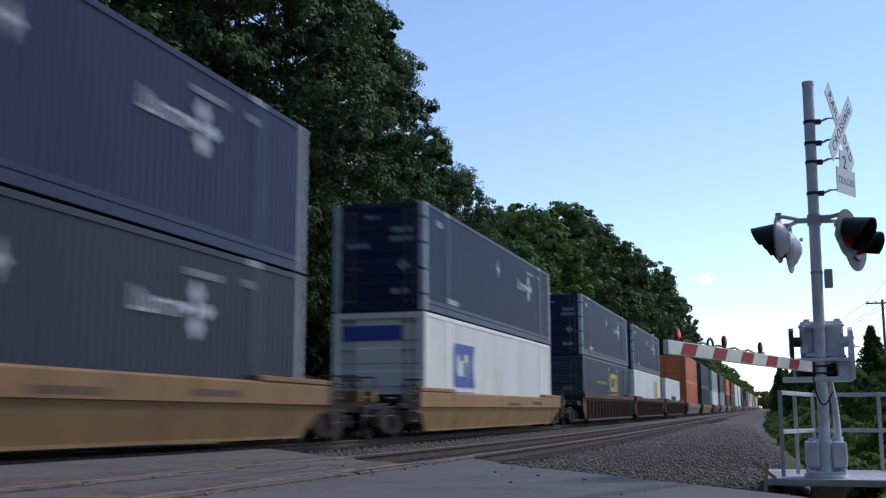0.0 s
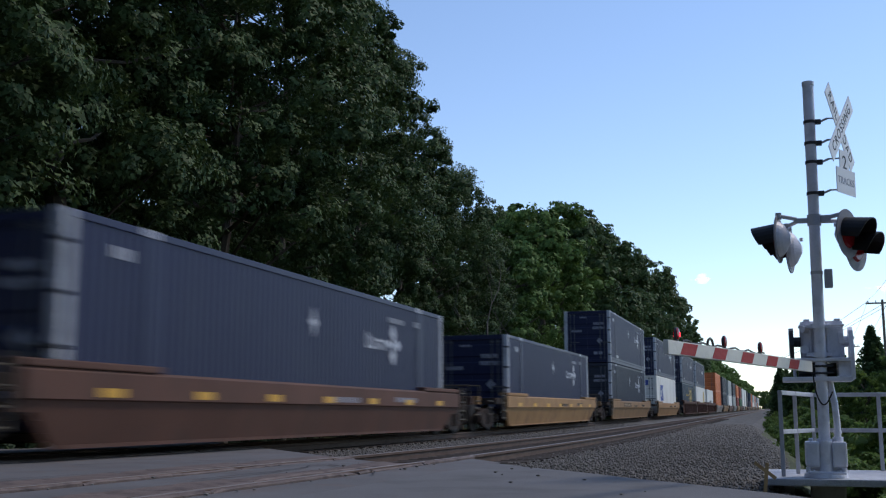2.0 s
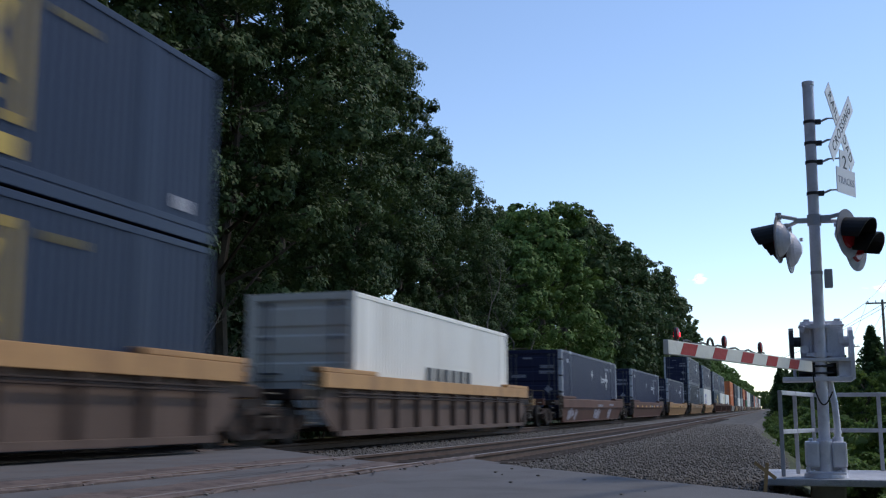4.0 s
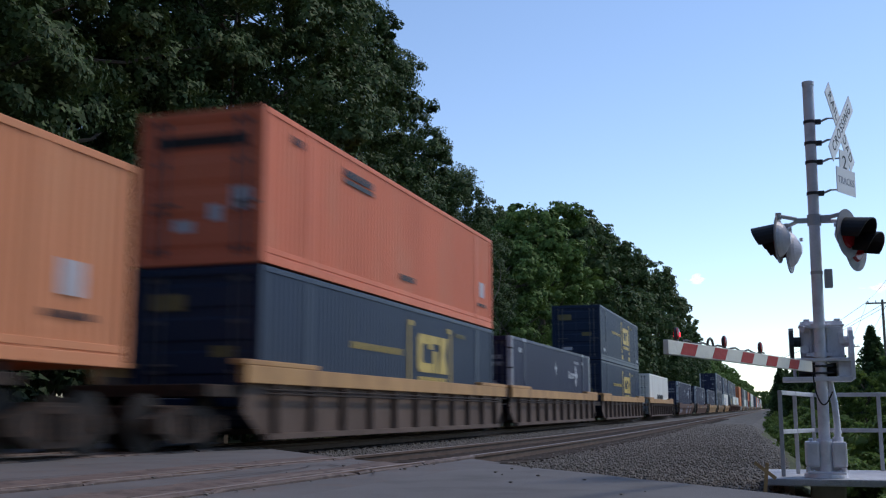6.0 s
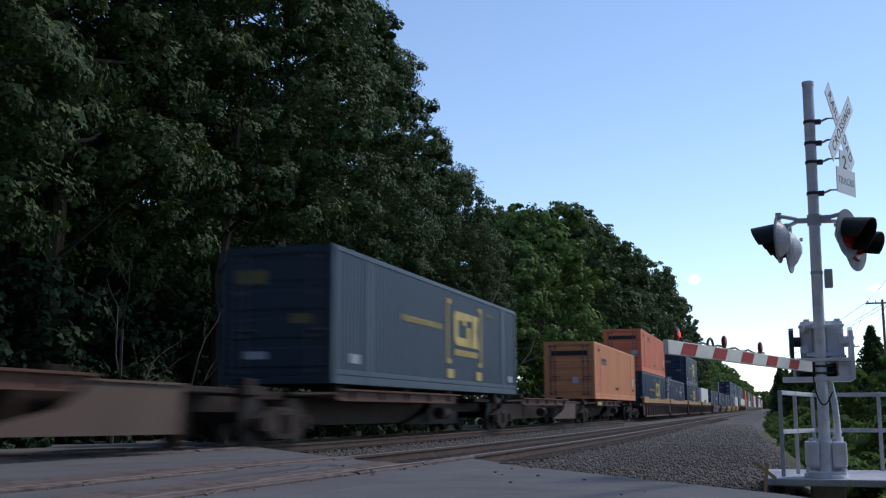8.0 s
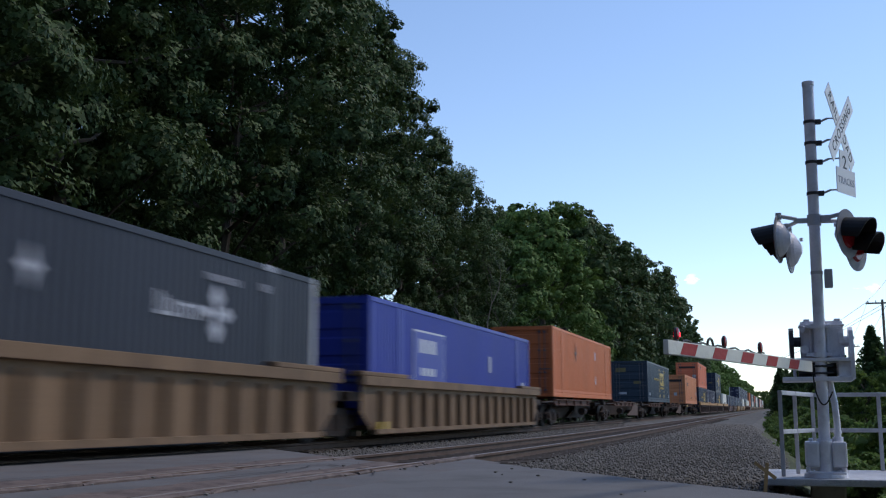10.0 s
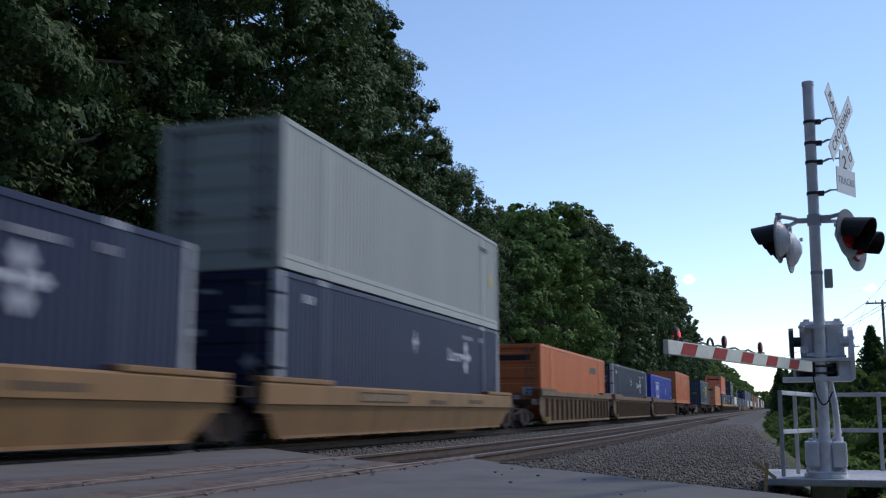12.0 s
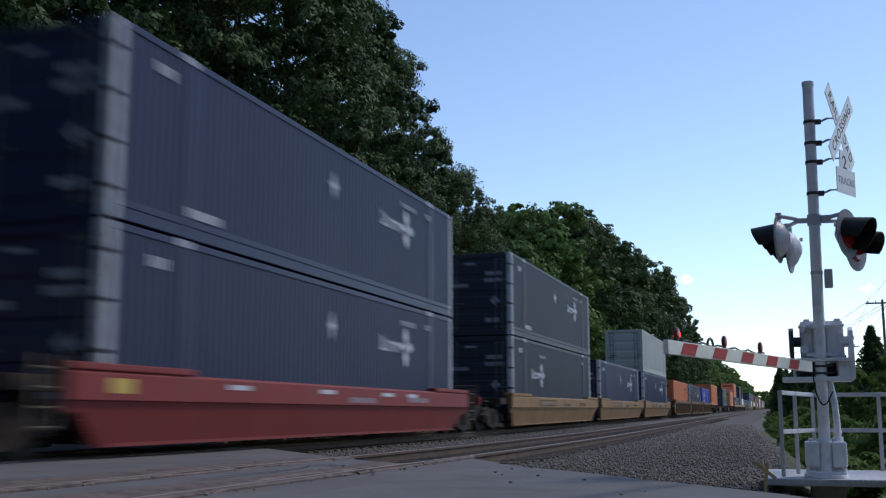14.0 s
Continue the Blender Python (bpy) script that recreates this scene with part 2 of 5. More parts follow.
def mesh_of(name, bm, mat):
    bmesh.ops.recalc_face_normals(bm, faces=bm.faces)
    me = bpy.data.meshes.new(name)
    bm.to_mesh(me)
    bm.free()
    me.materials.append(mat)
    return me


def part(name, bm, mat, parent, label="", smooth=False):
    """Links a bmesh, or a mesh that is shared, as one part of a thing."""
    me = bm if isinstance(bm, bpy.types.Mesh) else mesh_of(name, bm, mat)
    if smooth:
        me.shade_smooth()
    ob = new(name, me)
    ob.parent = parent
    return tagged(ob, label)


def thing(name, label, category, group="", at=None, kind=""):
    ob = tagged(new(name), label, category, group, kind)
    if at is not None:
        ob.matrix_basis = at
    return ob


def soup(name, verts, faces, mat):
    me = bpy.data.meshes.new(name)
    me.from_pydata(verts, [], faces)
    me.materials.append(mat)
    return me


# ---- the lie of the land ----
TRAIN_X, NEAR_X = -9.85, -4.83


def grade(y):
    """Height of the rails: level over the crossing, then a slight climb."""
    if y < 10:
        return 0.0
    if y < 35:
        return 0.008 * (y - 10) ** 2 / 50
    return 0.1 + 0.008 * (y - 35)


def shoulder(y):
    """How far the ballast is spread towards the slope: wide at the crossing, narrow further on."""
    return 0.25 - 1.35 * min(1.0, max(0.0, (y - 18) / 42))


def land(x, y):
    z = grade(y) - 0.24
    e = shoulder(y)
    if x > e:
        z -= min(1.5, (x - e) * 0.55) * min(1, max(0, (y - 5.0) / 2.5) if x < 8 else 1)
    if x < -12.6:
        z -= min(0.5, (-12.6 - x) * 0.25) if y > 16 or x < -22 else 0
    if abs(x) > 14 or y < -20:
        z += 0.25 * noise.noise(Vector((x * 0.07, y * 0.07, 0)))
    return z


def ladder(stops):
    out = []
    for a, b, step in stops:
        k = max(1, round((b - a) / step))
        out += [a + (b - a) * i / k for i in range(k)]
    return out + [stops[-1][1]]


GX = ladder([(-900, -60, 60), (-60, -14, 4), (-14, 1, 0.75), (1, 12, 1), (12, 60, 6), (60, 900, 60)])
GY = ladder([(-300, -10, 20), (-10, 4, 2), (4, 40, 1), (40, 200, 8), (200, 2400, 80)])
verts = [(x, y, land(x, y)) for y in GY for x in GX]
W = len(GX)
faces = [(j * W + i, j * W + i + 1, (j + 1) * W + i + 1, (j + 1) * W + i) for j in range(len(GY) - 1) for i in range(W - 1)]
ground = tagged(new("ground", soup("ground", verts, faces, SOIL)), "grassy soil of the railway embankment and woodland", "ground", kind="structure")

# ballast shoulders: a low bank under both tracks
prof = [(-13.2, -0.42), (-12.3, -0.16), (-0.85, -0.15), (-0.15, -0.2), (1.0, -0.74)]
BY = ladder([(-60, 4, 8), (4, 40, 0.8), (40, 200, 6), (200, 1400, 60)])
verts, faces = [], []
for y in BY:
    for x, z in prof:
        verts.append((x + (shoulder(y) if x > -3 else 0), y, z + grade(y) - (0.02 if y > 8 else 0.05)))
k = len(prof)
faces = [(j * k + i, j * k + i + 1, (j + 1) * k + i + 1, (j + 1) * k + i) for j in range(len(BY) - 1) for i in range(k - 1)]
tagged(new("ballast", soup("ballast", verts, faces, BALLAST)), "grey crushed stone ballast bed under both tracks", "ballast", kind="structure")


# ---- the road, which crosses the tracks askew ----
def road_edge(x):
    """Where the asphalt ends on the ballast: stepped at the near track's outer rail."""
    if x > -4.07:
        return 8.5 - 1.36 * x
    return 6.6 - 1.24 * x


def make_road():
    bm = bmesh.new()
    for x0, x1 in ((0, 30), (-3.3, 0), (-40, -12.2)):
        k = max(2, int((x1 - x0) / 0.6))
        k = min(k, 20)
        top = []
        for i in range(k + 1):
            x = x0 + (x1 - x0) * i / k
            wob = 0.10 * noise.noise(Vector((x * 1.7, 3.1, 0)))
            ya, yb = -14 - 1.10 * x, road_edge(x) + wob - (0.4 * max(0, x) if x > 0 else 0)
            lift = 0.0 if x > -8 else -0.02
            top.append([(x, ya, -0.03 + lift), (x, yb - 0.25, -0.03 + lift), (x, yb, -0.07 + lift), (x, yb, -0.5)])
        rows = [[bm.verts.new(p) for p in r] for r in top]
        for a, b in zip(rows, rows[1:]):
            for j in range(3):
                bm.faces.new((a[j], b[j], b[j + 1], a[j + 1]))
    return mesh_of("road", bm, ASPHALT)


tagged(new("road", make_road()), "worn grey asphalt road across the railway", "road", kind="structure")


def make_panels():
    """Asphalt and rubber fill between and beside the rails in the crossing."""
    for a, b in ((-3.3, -3.87), (-4.56, -5.38), (-6.08, -8.89), (-9.58, -10.4), (-11.09, -12.25)):
        bm = bmesh.new()
        rows = []
        for i in range(25):
            s = i / 24
            row = []
            for x in (a, b):
                lo, hi = -14 - 1.10 * x, road_edge(x) + 0.12 * noise.noise(Vector((x * 3, 7.7, s)))
                row.append((x, lo + (hi - lo) * s, -0.0295 if x == -3.3 else -0.018 + 0.014 * noise.noise(Vector((x, s * 14, 1.0)))))
            rows.append([bm.verts.new(p) for p in row])
        for p, q in zip(rows, rows[1:]):
            bm.faces.new((p[0], p[1], q[1], q[0]))
        r = bmesh.ops.extrude_face_region(bm, geom=bm.faces[:])
        bmesh.ops.translate(bm, vec=(0, 0, -0.2), verts=[v for v in r["geom"] if isinstance(v, bmesh.types.BMVert)])
        tagged(new("crossing_panel", mesh_of("crossing_panel", bm, PANEL)), "grey asphalt infill beside the rails of the level crossing", "crossing", kind="structure")


make_panels()


def make_strips():
    """Worn timber planks along each rail in the crossing: a wide one on one side, a narrow one on the other, with open joints."""
    rng = random.Random(17)
    for rail in (-4.075, -5.585, -9.095, -10.605):
        for a, b in ((rail - 0.43, rail - 0.1), (rail + 0.075, rail + 0.17)):
            mid = (a + b) / 2
            y, stop = -14 - 1.1 * mid, road_edge(mid) + rng.uniform(-0.1, 0.2)
            while y < stop - 0.4:
                end = min(stop, y + rng.uniform(2.0, 2.9))
                bm = bmesh.new()
                k = max(4, int((end - y) / 0.16))
                tip, tilt, prev = rng.uniform(-0.004, 0.01), rng.uniform(-0.008, 0.012), None
                for i in range(k + 1):
                    q = y + 0.015 + (end - y - 0.03) * i / k
                    chip = 0.018 if i in (0, k) and rng.random() < 0.6 else 0.0
                    w0, w1 = (0.018 * noise.noise(Vector((e * 5, q * 3.1, 9))) for e in (a, b))
                    dz = tip + 0.010 * noise.noise(Vector((mid * 3, q * 1.7, 5))) - chip
                    row = [bm.verts.new(p) for p in ((a + w0, q, -0.09), (a + w0, q, dz - 0.012), (a + w0 + 0.025, q, dz + tilt), (mid, q, dz + 0.006 * noise.noise(Vector((q * 4, mid, 2)))),
                                                     (b + w1 - 0.02, q, dz - tilt * 0.5), (b + w1, q, dz - 0.012), (b + w1, q, -0.09))]
                    if prev:
                        for j in range(6):
                            bm.faces.new((prev[j], prev[j + 1], row[j + 1], row[j]))
                    else:
                        bm.faces.new(row)
                    prev = row
                bm.faces.new(prev)
                tagged(new("crossing_plank", mesh_of("crossing_plank", bm, STRIP)), "brownish worn timber plank beside a rail of the crossing", "crossing", kind="structure")
                y = end


make_strips()


# ---- tracks ----
RAIL_OUT = [(-0.07, -0.175), (-0.07, -0.16), (-0.012, -0.14), (-0.01, -0.05), (-0.036, -0.035), (-0.036, -0.006), (-0.03, 0.0),
            (0.03, 0.0), (0.036, -0.006), (0.036, -0.035), (0.01, -0.05), (0.012, -0.14), (0.07, -0.16), (0.07, -0.175)]


def make_track(x, label):
    track = thing("railway_track", label, "railway track", "tracks", kind="structure")
    ys = ladder([(-80, 0, 20), (0, 40, 2), (40, 200, 8), (200, 1300, 50)])
    for side in (-0.755, 0.755):
        bm = bmesh.new()
        rows = [[bm.verts.new((x + side + px, y, grade(y) + pz)) for px, pz in RAIL_OUT] for y in ys]
        for a, b in zip(rows, rows[1:]):
            for i in range(len(RAIL_OUT) - 1):
                bm.faces.new((a[i], a[i + 1], b[i + 1], b[i]))
        me = mesh_of("rail", bm, RAIL_SIDE)
        me.materials.append(RAIL_TOP)
        for p in me.polygons:
            if p.normal.z > 0.9 and max(me.vertices[v].co.z - grade(me.vertices[v].co.y) for v in p.vertices) > -0.001:
                p.material_index = 1
        part("rail", me, None, track, "rusty steel rail with a polished head")
    return track


near_track = make_track(NEAR_X, "rusty empty railway track set in ballast")
far_track = make_track(TRAIN_X, "railway track under the passing train")


# ---- train ----
LBOX, WBOX, HBOX = 16.154, 2.59, 2.88
DATA = {}


def shared(key, make):
    if key not in DATA:
        DATA[key] = make()
    return DATA[key]


def container_shell(length):
    """Corrugated sides and a plain roof, between the end frames."""
    bm = bmesh.new()
    a, b = -length / 2 + 0.16, length / 2 - 0.16
    n = int((b - a) / 0.2)
    step = (b - a) / n
    for s in (-1, 1):
        lo, hi = [], []
        xo, xi = s * (WBOX / 2 - 0.012), s * (WBOX / 2 - 0.034)
        pts = []
        for i in range(n):
            y = a + i * step
            post = min(abs(abs(y + step / 2) - p) for p in (6.1,)) < 0.2
            if post:
                pts += [(xo, y), (xo, y + step)]
            else:
                pts += [(xo, y + 0.02), (xo, y + step * 0.38), (xi, y + step * 0.54), (xi, y + step * 0.86)]
        for x, y in pts:
            lo.append(bm.verts.new((x, y, 0.17))), hi.append(bm.verts.new((x, y, HBOX - 0.1)))
        for i in range(len(pts) - 1):
            bm.faces.new((lo[i], lo[i + 1], hi[i + 1], hi[i]))
    box(bm, -WBOX / 2 + 0.02, WBOX / 2 - 0.02, a, b, HBOX - 0.06, HBOX - 0.02)
    box(bm, -WBOX / 2 + 0.06, WBOX / 2 - 0.06, a, b, 0.12, 0.16)
    box(bm, -WBOX / 2 + 0.06, WBOX / 2 - 0.06, b - 0.03, b, 0.1, HBOX - 0.1)
    return bm


def side_rail(length, z0, z1):
    bm = bmesh.new()
    box(bm, -0.04, 0.04, -length / 2 + 0.12, length / 2 - 0.12, z0, z1, 0.012)
    if z0 == 0.0:
        box(bm, -0.04, 0.034, -length / 2 + 0.16, length / 2 - 0.16, 0.195, 0.3, 0.008)
    return bm


def door_leaf(mat):
    """One leaf with its pressed ribs."""
    outline = [(0.025, 0.0), (0.025, HBOX - 0.34), (-0.02, HBOX - 0.34)]
    for k in (3, 2, 1, 0):
        z = 0.16 + k * 0.6
        outline += [(-0.02, z + 0.44), (-0.045, z + 0.4), (-0.045, z + 0.04), (-0.02, z)]
    outline.append((-0.02, 0.0))
    bm = prism(bmesh.new(), outline, -0.57, 0.57)
    return mesh_of("door", bm, mat)


def lock_rod():
    bm = bmesh.new()
    tube(bm, (0, 0, 0.0), (0, 0, HBOX - 0.3), 0.018, sides=8)
    for z in (0.08, 0.8, 1.7, HBOX - 0.42):
        box(bm, -0.05, 0.05, -0.03, 0.03, z, z + 0.07)
    box(bm, -0.02, 0.26, -0.035, -0.01, 0.95, 0.99)
    return mesh_of("lock_rod", bm, ROD)


def bar(w, h, mat, name="marking"):
    bm = bmesh.new()
    box(bm, 0.0, 0.006, -w / 2, w / 2, -h / 2, h / 2)
    return mesh_of(name, bm, mat)


def lettering(count, w, h, mat, gap=0.3):
    """Writing too blurred to read: upright bars in a row."""
    bm = bmesh.new()
    step = w / count
    for i in range(count):
        y = -w / 2 + i * step
        box(bm, 0.0, 0.006, y, y + step * (1 - gap), -h / 2, h / 2)
    return mesh_of("marking", bm, mat)


def arrow_mark(mat):
    """A plain stand-in for a freight line's mark: a row of letter-high strokes and a four-armed shape."""
    bm = bmesh.new()
    for k in range(9):
        box(bm, 0.0, 0.006, -1.05 + k * 0.15, -1.0 + k * 0.15, -0.16, (0.2, 0.16, 0.1, 0.1, 0.06, 0.1, 0.06, 0.1, 0.08)[k])
        if k in (0, 2, 4, 5, 7):
            box(bm, 0.0, 0.006, -1.0 + k * 0.15, -0.9 + k * 0.15, *((-0.16, -0.1) if k < 4 else (0.02, 0.07)))
    for y, z, w, h in ((0.68, 0.25, 0.17, 0.22), (0.68, -0.27, 0.17, 0.22), (0.98, 0.0, 0.2, 0.14), (0.4, 0.0, 0.17, 0.1)):
        prism(bm, [(y - w, z), (y - w * 0.4, z - h * 0.7), (y, z - h), (y + w * 0.4, z - h * 0.7), (y + w, z), (y + w * 0.4, z + h * 0.7), (y, z + h), (y - w * 0.4, z + h * 0.7)], 0, 0.005)
    box(bm, 0.0, 0.004, 0.63, 0.73, -0.1, 0.1)
    return mesh_of("marking", bm, mat)


def diamond(mat, r=0.3):
    bm = bmesh.new()
    prism(bm, [(-r * 0.6, 0), (-r * 0.2, -r * 0.3), (0, -r), (r * 0.2, -r * 0.3), (r * 0.6, 0), (r * 0.2, r * 0.3), (0, r), (-r * 0.2, r * 0.3)], 0, 0.006)
    return mesh_of("marking", bm, mat)


def block_mark(mat):
    """A plain stand-in for the big freight mark: a hooked block, a slab and two wedges over a bar."""
    bm = bmesh.new()
    prism(bm, [(-1.0, 0.5), (-0.85, 0.66), (-0.3, 0.66), (-0.3, 0.36), (-0.62, 0.36), (-0.7, 0.26), (-0.7, -0.16), (-0.62, -0.26), (0.0, -0.26), (0.0, -0.56), (-0.85, -0.56), (-1.0, -0.42)], 0, 0.006)
    prism(bm, [(-0.26, 0.66), (0.5, 0.66), (0.5, 0.4), (0.02, 0.4), (0.02, 0.2), (-0.26, 0.2)], 0, 0.006)
    prism(bm, [(0.06, 0.16), (0.34, 0.16), (0.34, -0.56), (0.06, -0.56)], 0, 0.006)
    prism(bm, [(0.56, 0.66), (1.15, 0.66), (0.95, 0.1), (1.15, -0.56), (0.44, -0.56), (0.6, 0.05)], 0, 0.006)
    for i in range(8):
        box(bm, 0, 0.006, -0.92 + i * 0.25, -0.75 + i * 0.25, -0.92, -0.7)
    return mesh_of("marking", bm, mat)


def bracket_mark(mat, s):
    bm = bmesh.new()
    box(bm, 0, 0.006, -0.06, 0.06, -0.95, 0.85)
    box(bm, 0, 0.006, min(0, s * 0.3), max(0, s * 0.3), 0.72, 0.85)
    box(bm, 0, 0.006, min(0, s * 0.3), max(0, s * 0.3), -0.95, -0.82)
    box(bm, 0, 0.006, min(0, s * 0.55), max(0, s * 0.55), -1.35, -1.1)
    return mesh_of("marking", bm, mat)


WORDS = {"navy": "dark navy blue", "slate": "dark slate blue", "steel_blue": "dull steel blue", "deep_blue": "deep blue", "royal": "bright royal blue", "orange": "orange",
         "salmon": "faded red-orange", "amber": "faded light orange", "white": "dirty white", "pale": "pale grey", "maroon": "maroon", "green": "dark green"}


def container(colour, style, where, length=LBOX):
    """A corrugated container standing on its base at the origin; its doors face the rear of the train."""
    ob = thing("container", f"{WORDS[colour]} corrugated steel container {where}", "container", "containers on the train")
    mat = PAINT[colour]
    post = LIGHT_POST if style in ("arrow", "arrow_low") else mat
    part("shell", shared(("shell", colour, length), lambda: mesh_of("shell", container_shell(length), mat)), None, ob)
    h = WBOX / 2
    for s in (-1, 1):
        for z0, z1 in ((0.0, 0.17), (HBOX - 0.11, HBOX)):
            r = part("side_rail", shared(("rail", colour, length, z0), lambda: mesh_of("side_rail", side_rail(length, z0, z1), mat)), None, ob)
            r.location = (s * (h - 0.04), 0, 0)
    for y in (-1, 1):
        for s in (-1, 1):
            p = part("corner_post", shared(("post", post.name), lambda: mesh_of("corner_post", box(bmesh.new(), -0.09, 0.09, -0.08, 0.08, 0, HBOX, 0.015), post)), None, ob,
                     "light grey corner post" if post is LIGHT_POST else "")
            p.location = (s * (h - 0.09), y * (length / 2 - 0.08), 0)
        for z in (0.0, HBOX - 0.16):
            p = part("end_rail", shared(("sill", colour), lambda: mesh_of("end_rail", box(bmesh.new(), -h + 0.18, h - 0.18, -0.06, 0.06, 0, 0.16, 0.012), mat)), None, ob)
            p.location = (0, y * (length / 2 - 0.08), z)
    for s in (-1, 1):
        d = part("door", shared(("door", colour), lambda: door_leaf(mat)), None, ob)
        d.location = (s * 0.572, -length / 2 + 0.09, 0.17)
        for x in (0.2, 0.42) if s > 0 else (-0.2, -0.42):
            r = part("lock_rod", shared("lock_rod", lock_rod), None, d, "galvanised lock rod")
            r.location = (x - s * 0.05, -0.06, -0.02)
    for y in (-6.1, 6.1):
        if length > 14:
            for s in (-1, 1):
                c = part("stacking_post", shared(("stack", colour), lambda: mesh_of("stacking_post", box(bmesh.new(), -0.02, 0.02, -0.07, 0.07, 0.02, HBOX - 0.01, 0.006), mat)), None, ob)
                c.location = (s * (h - 0.012), y, 0)
    X = h + 0.0035

    def mark(key, make, y, z, label):
        p = part("marking", shared(key, make), None, ob, label)
        p.location = (X, y, z)
        if label.startswith("row of"):
            tagged(p, kind="stuff")
        return p

    def end_mark(key, w, hh, mat2, x, z):
        p = part("placard", shared(key, lambda: mesh_of("placard", box(bmesh.new(), -w / 2, w / 2, -0.006, 0, -hh / 2, hh / 2), mat2)), None, ob)
        p.location = (x, -length / 2 + 0.045, z)

    if style in ("arrow", "arrow_low"):
        low = -0.2 if style == "arrow_low" else 0.0
        shift = -7.5 if low else 0.0
        mark(("arrow",), lambda: arrow_mark(WHITE_MARK), 3.5 + shift, 1.85 + low, "white painted emblem")
        if not low:
            mark(("dia",), lambda: diamond(WHITE_MARK), -0.37, 2.02 + low, "white star emblem")
        mark(("id_b",), lambda: lettering(10, 1.1, 0.12, DIM_MARK, 0.45), 4.4 + shift, 2.42 + low * 0.3, "row of small white marks")
        mark(("id_s",), lambda: lettering(4, 0.44, 0.17, WHITE_MARK, 0.45), -6.8, 2.44, "row of small white marks")
        mark(("id_s2",), lambda: lettering(4, 0.36, 0.14, DIM_MARK, 0.45), 5.9, 2.45, "row of small white marks")
        mark(("id_l",), lambda: lettering(8, 1.0, 0.15, WHITE_MARK, 0.4), -5.55, 0.41, "row of small white marks")
        for y in (-6.1, 6.1):
            mark(("hook",), lambda: lettering(4, 0.4, 0.12, WHITE_MARK, 0.4), y, HBOX - 0.05, "white lifting marks")
        for key, count, w, hh, x, z in (("n1", 9, 0.66, 0.13, -0.62, 1.76), ("n2", 7, 0.62, 0.14, 0.66, 2.16), ("n3", 8, 0.7, 0.14, 0.66, 1.92), ("n4", 2, 0.56, 0.15, 0.62, 0.52), ("n5", 5, 0.4, 0.08, -0.2, 2.52)):
            p = part("placard", shared(key, lambda: lettering(count, w, hh, DIM_MARK, 0.3)), None, ob, "row of pale marks on a door")
            p.matrix_basis = pose(x, -length / 2 + 0.04, z, 0, 0, -90)
            tagged(p, kind="stuff")
        for z in (0.42, 1.08, 1.78, 2.46):
            k = part("hinge", shared("hinge", lambda: mesh_of("hinge", box(box(bmesh.new(), -0.02, 0.008, -0.06, 0.03, -0.028, 0.028, 0.006), -0.15, 0.0, -0.115, -0.08, -0.03, 0.03, 0.006), BLACK_MARK)), None, ob, "dark door hinge")
            k.location = (h, -length / 2 + 0.1, z)
        p = part("placard", shared("e3", lambda: mesh_of("placard", prism(bmesh.new(), [(-0.17, 0), (0, -0.17), (0.17, 0), (0, 0.17)], -0.003, 0.003), DIM_MARK)), None, ob)
        p.matrix_basis = pose(0.68, -length / 2 + 0.04, 1.2, 0, 0, 90)
    elif style == "block":
        mark(("block",), lambda: block_mark(YELLOW_MARK), 1.75, 1.74, "yellow painted emblem").scale = (1, 1.2, 0.8)
        mark(("br1",), lambda: bracket_mark(YELLOW_MARK, 1), -0.1, 1.7, "yellow painted bracket")
        mark(("br2",), lambda: bracket_mark(YELLOW_MARK, -1), 3.42, 1.7, "yellow painted bracket")
        mark(("word",), lambda: lettering(22, 3.3, 0.15, YELLOW_MARK, 0.55), -2.2, 1.71, "row of yellow painted marks")
        mark(("idy",), lambda: lettering(9, 1.0, 0.12, DIM_YELLOW, 0.5), 4.4, 2.42, "row of small yellow marks")
        mark(("idw",), lambda: lettering(4, 0.5, 0.2, WHITE_MARK, 0.35), length * 0.5 - 0.9, 0.5, "small white marks")
        mark(("idw2",), lambda: lettering(4, 0.5, 0.2, WHITE_MARK, 0.35), -length * 0.5 + 1.2, 0.55, "small white marks")
        end_mark("e4", 0.75, 0.3, DIM_YELLOW, -0.62, 2.25)
        end_mark("e5", 0.55, 0.16, WHITE_MARK, -0.5, 0.6)
        end_mark("e6", 0.5, 0.2, DIM_YELLOW, 0.55, 1.35)
    elif style == "block_blue":
        mark(("blockb",), lambda: block_mark(BLUE_MARK), -length * 0.5 + 3.6, 1.55, "blue painted emblem")
        end_mark("e7", 1.7, 0.4, BLUE_MARK, -0.2, 2.35)
    elif style == "plate":
        mark(("plate",), lambda: bar(1.7, 0.28, BLACK_MARK), 4.2, 2.22, "dark painted name panel")
        end_mark("e8", 1.7, 0.22, BLACK_MARK, 0.0, 2.35)
        end_mark("e9", 0.4, 0.32, WHITE_MARK, 0.75, 1.05)
        end_mark("e10", 0.24, 0.22, WHITE_MARK, 0.3, 0.8)
    elif style in ("plate_rear", "plate_high"):
        high = style == "plate_high"
        mark(("plate2",), lambda: lettering(9, 1.7, 0.16, BLACK_MARK, 0.22), -3.5 if high else -4.9, 2.44 if high else 2.04, "row of large dark shapes")
        mark(("plate3",), lambda: bar(1.7, 0.1, BLACK_MARK), -3.5 if high else -4.9, 2.26 if high else 1.86, "dark painted bar")
        if high:
            end_mark("e13", 0.42, 0.42, WHITE_MARK, 0.82, 1.2)
            end_mark("e14", 0.42, 0.22, WHITE_MARK, -0.35, 0.72)
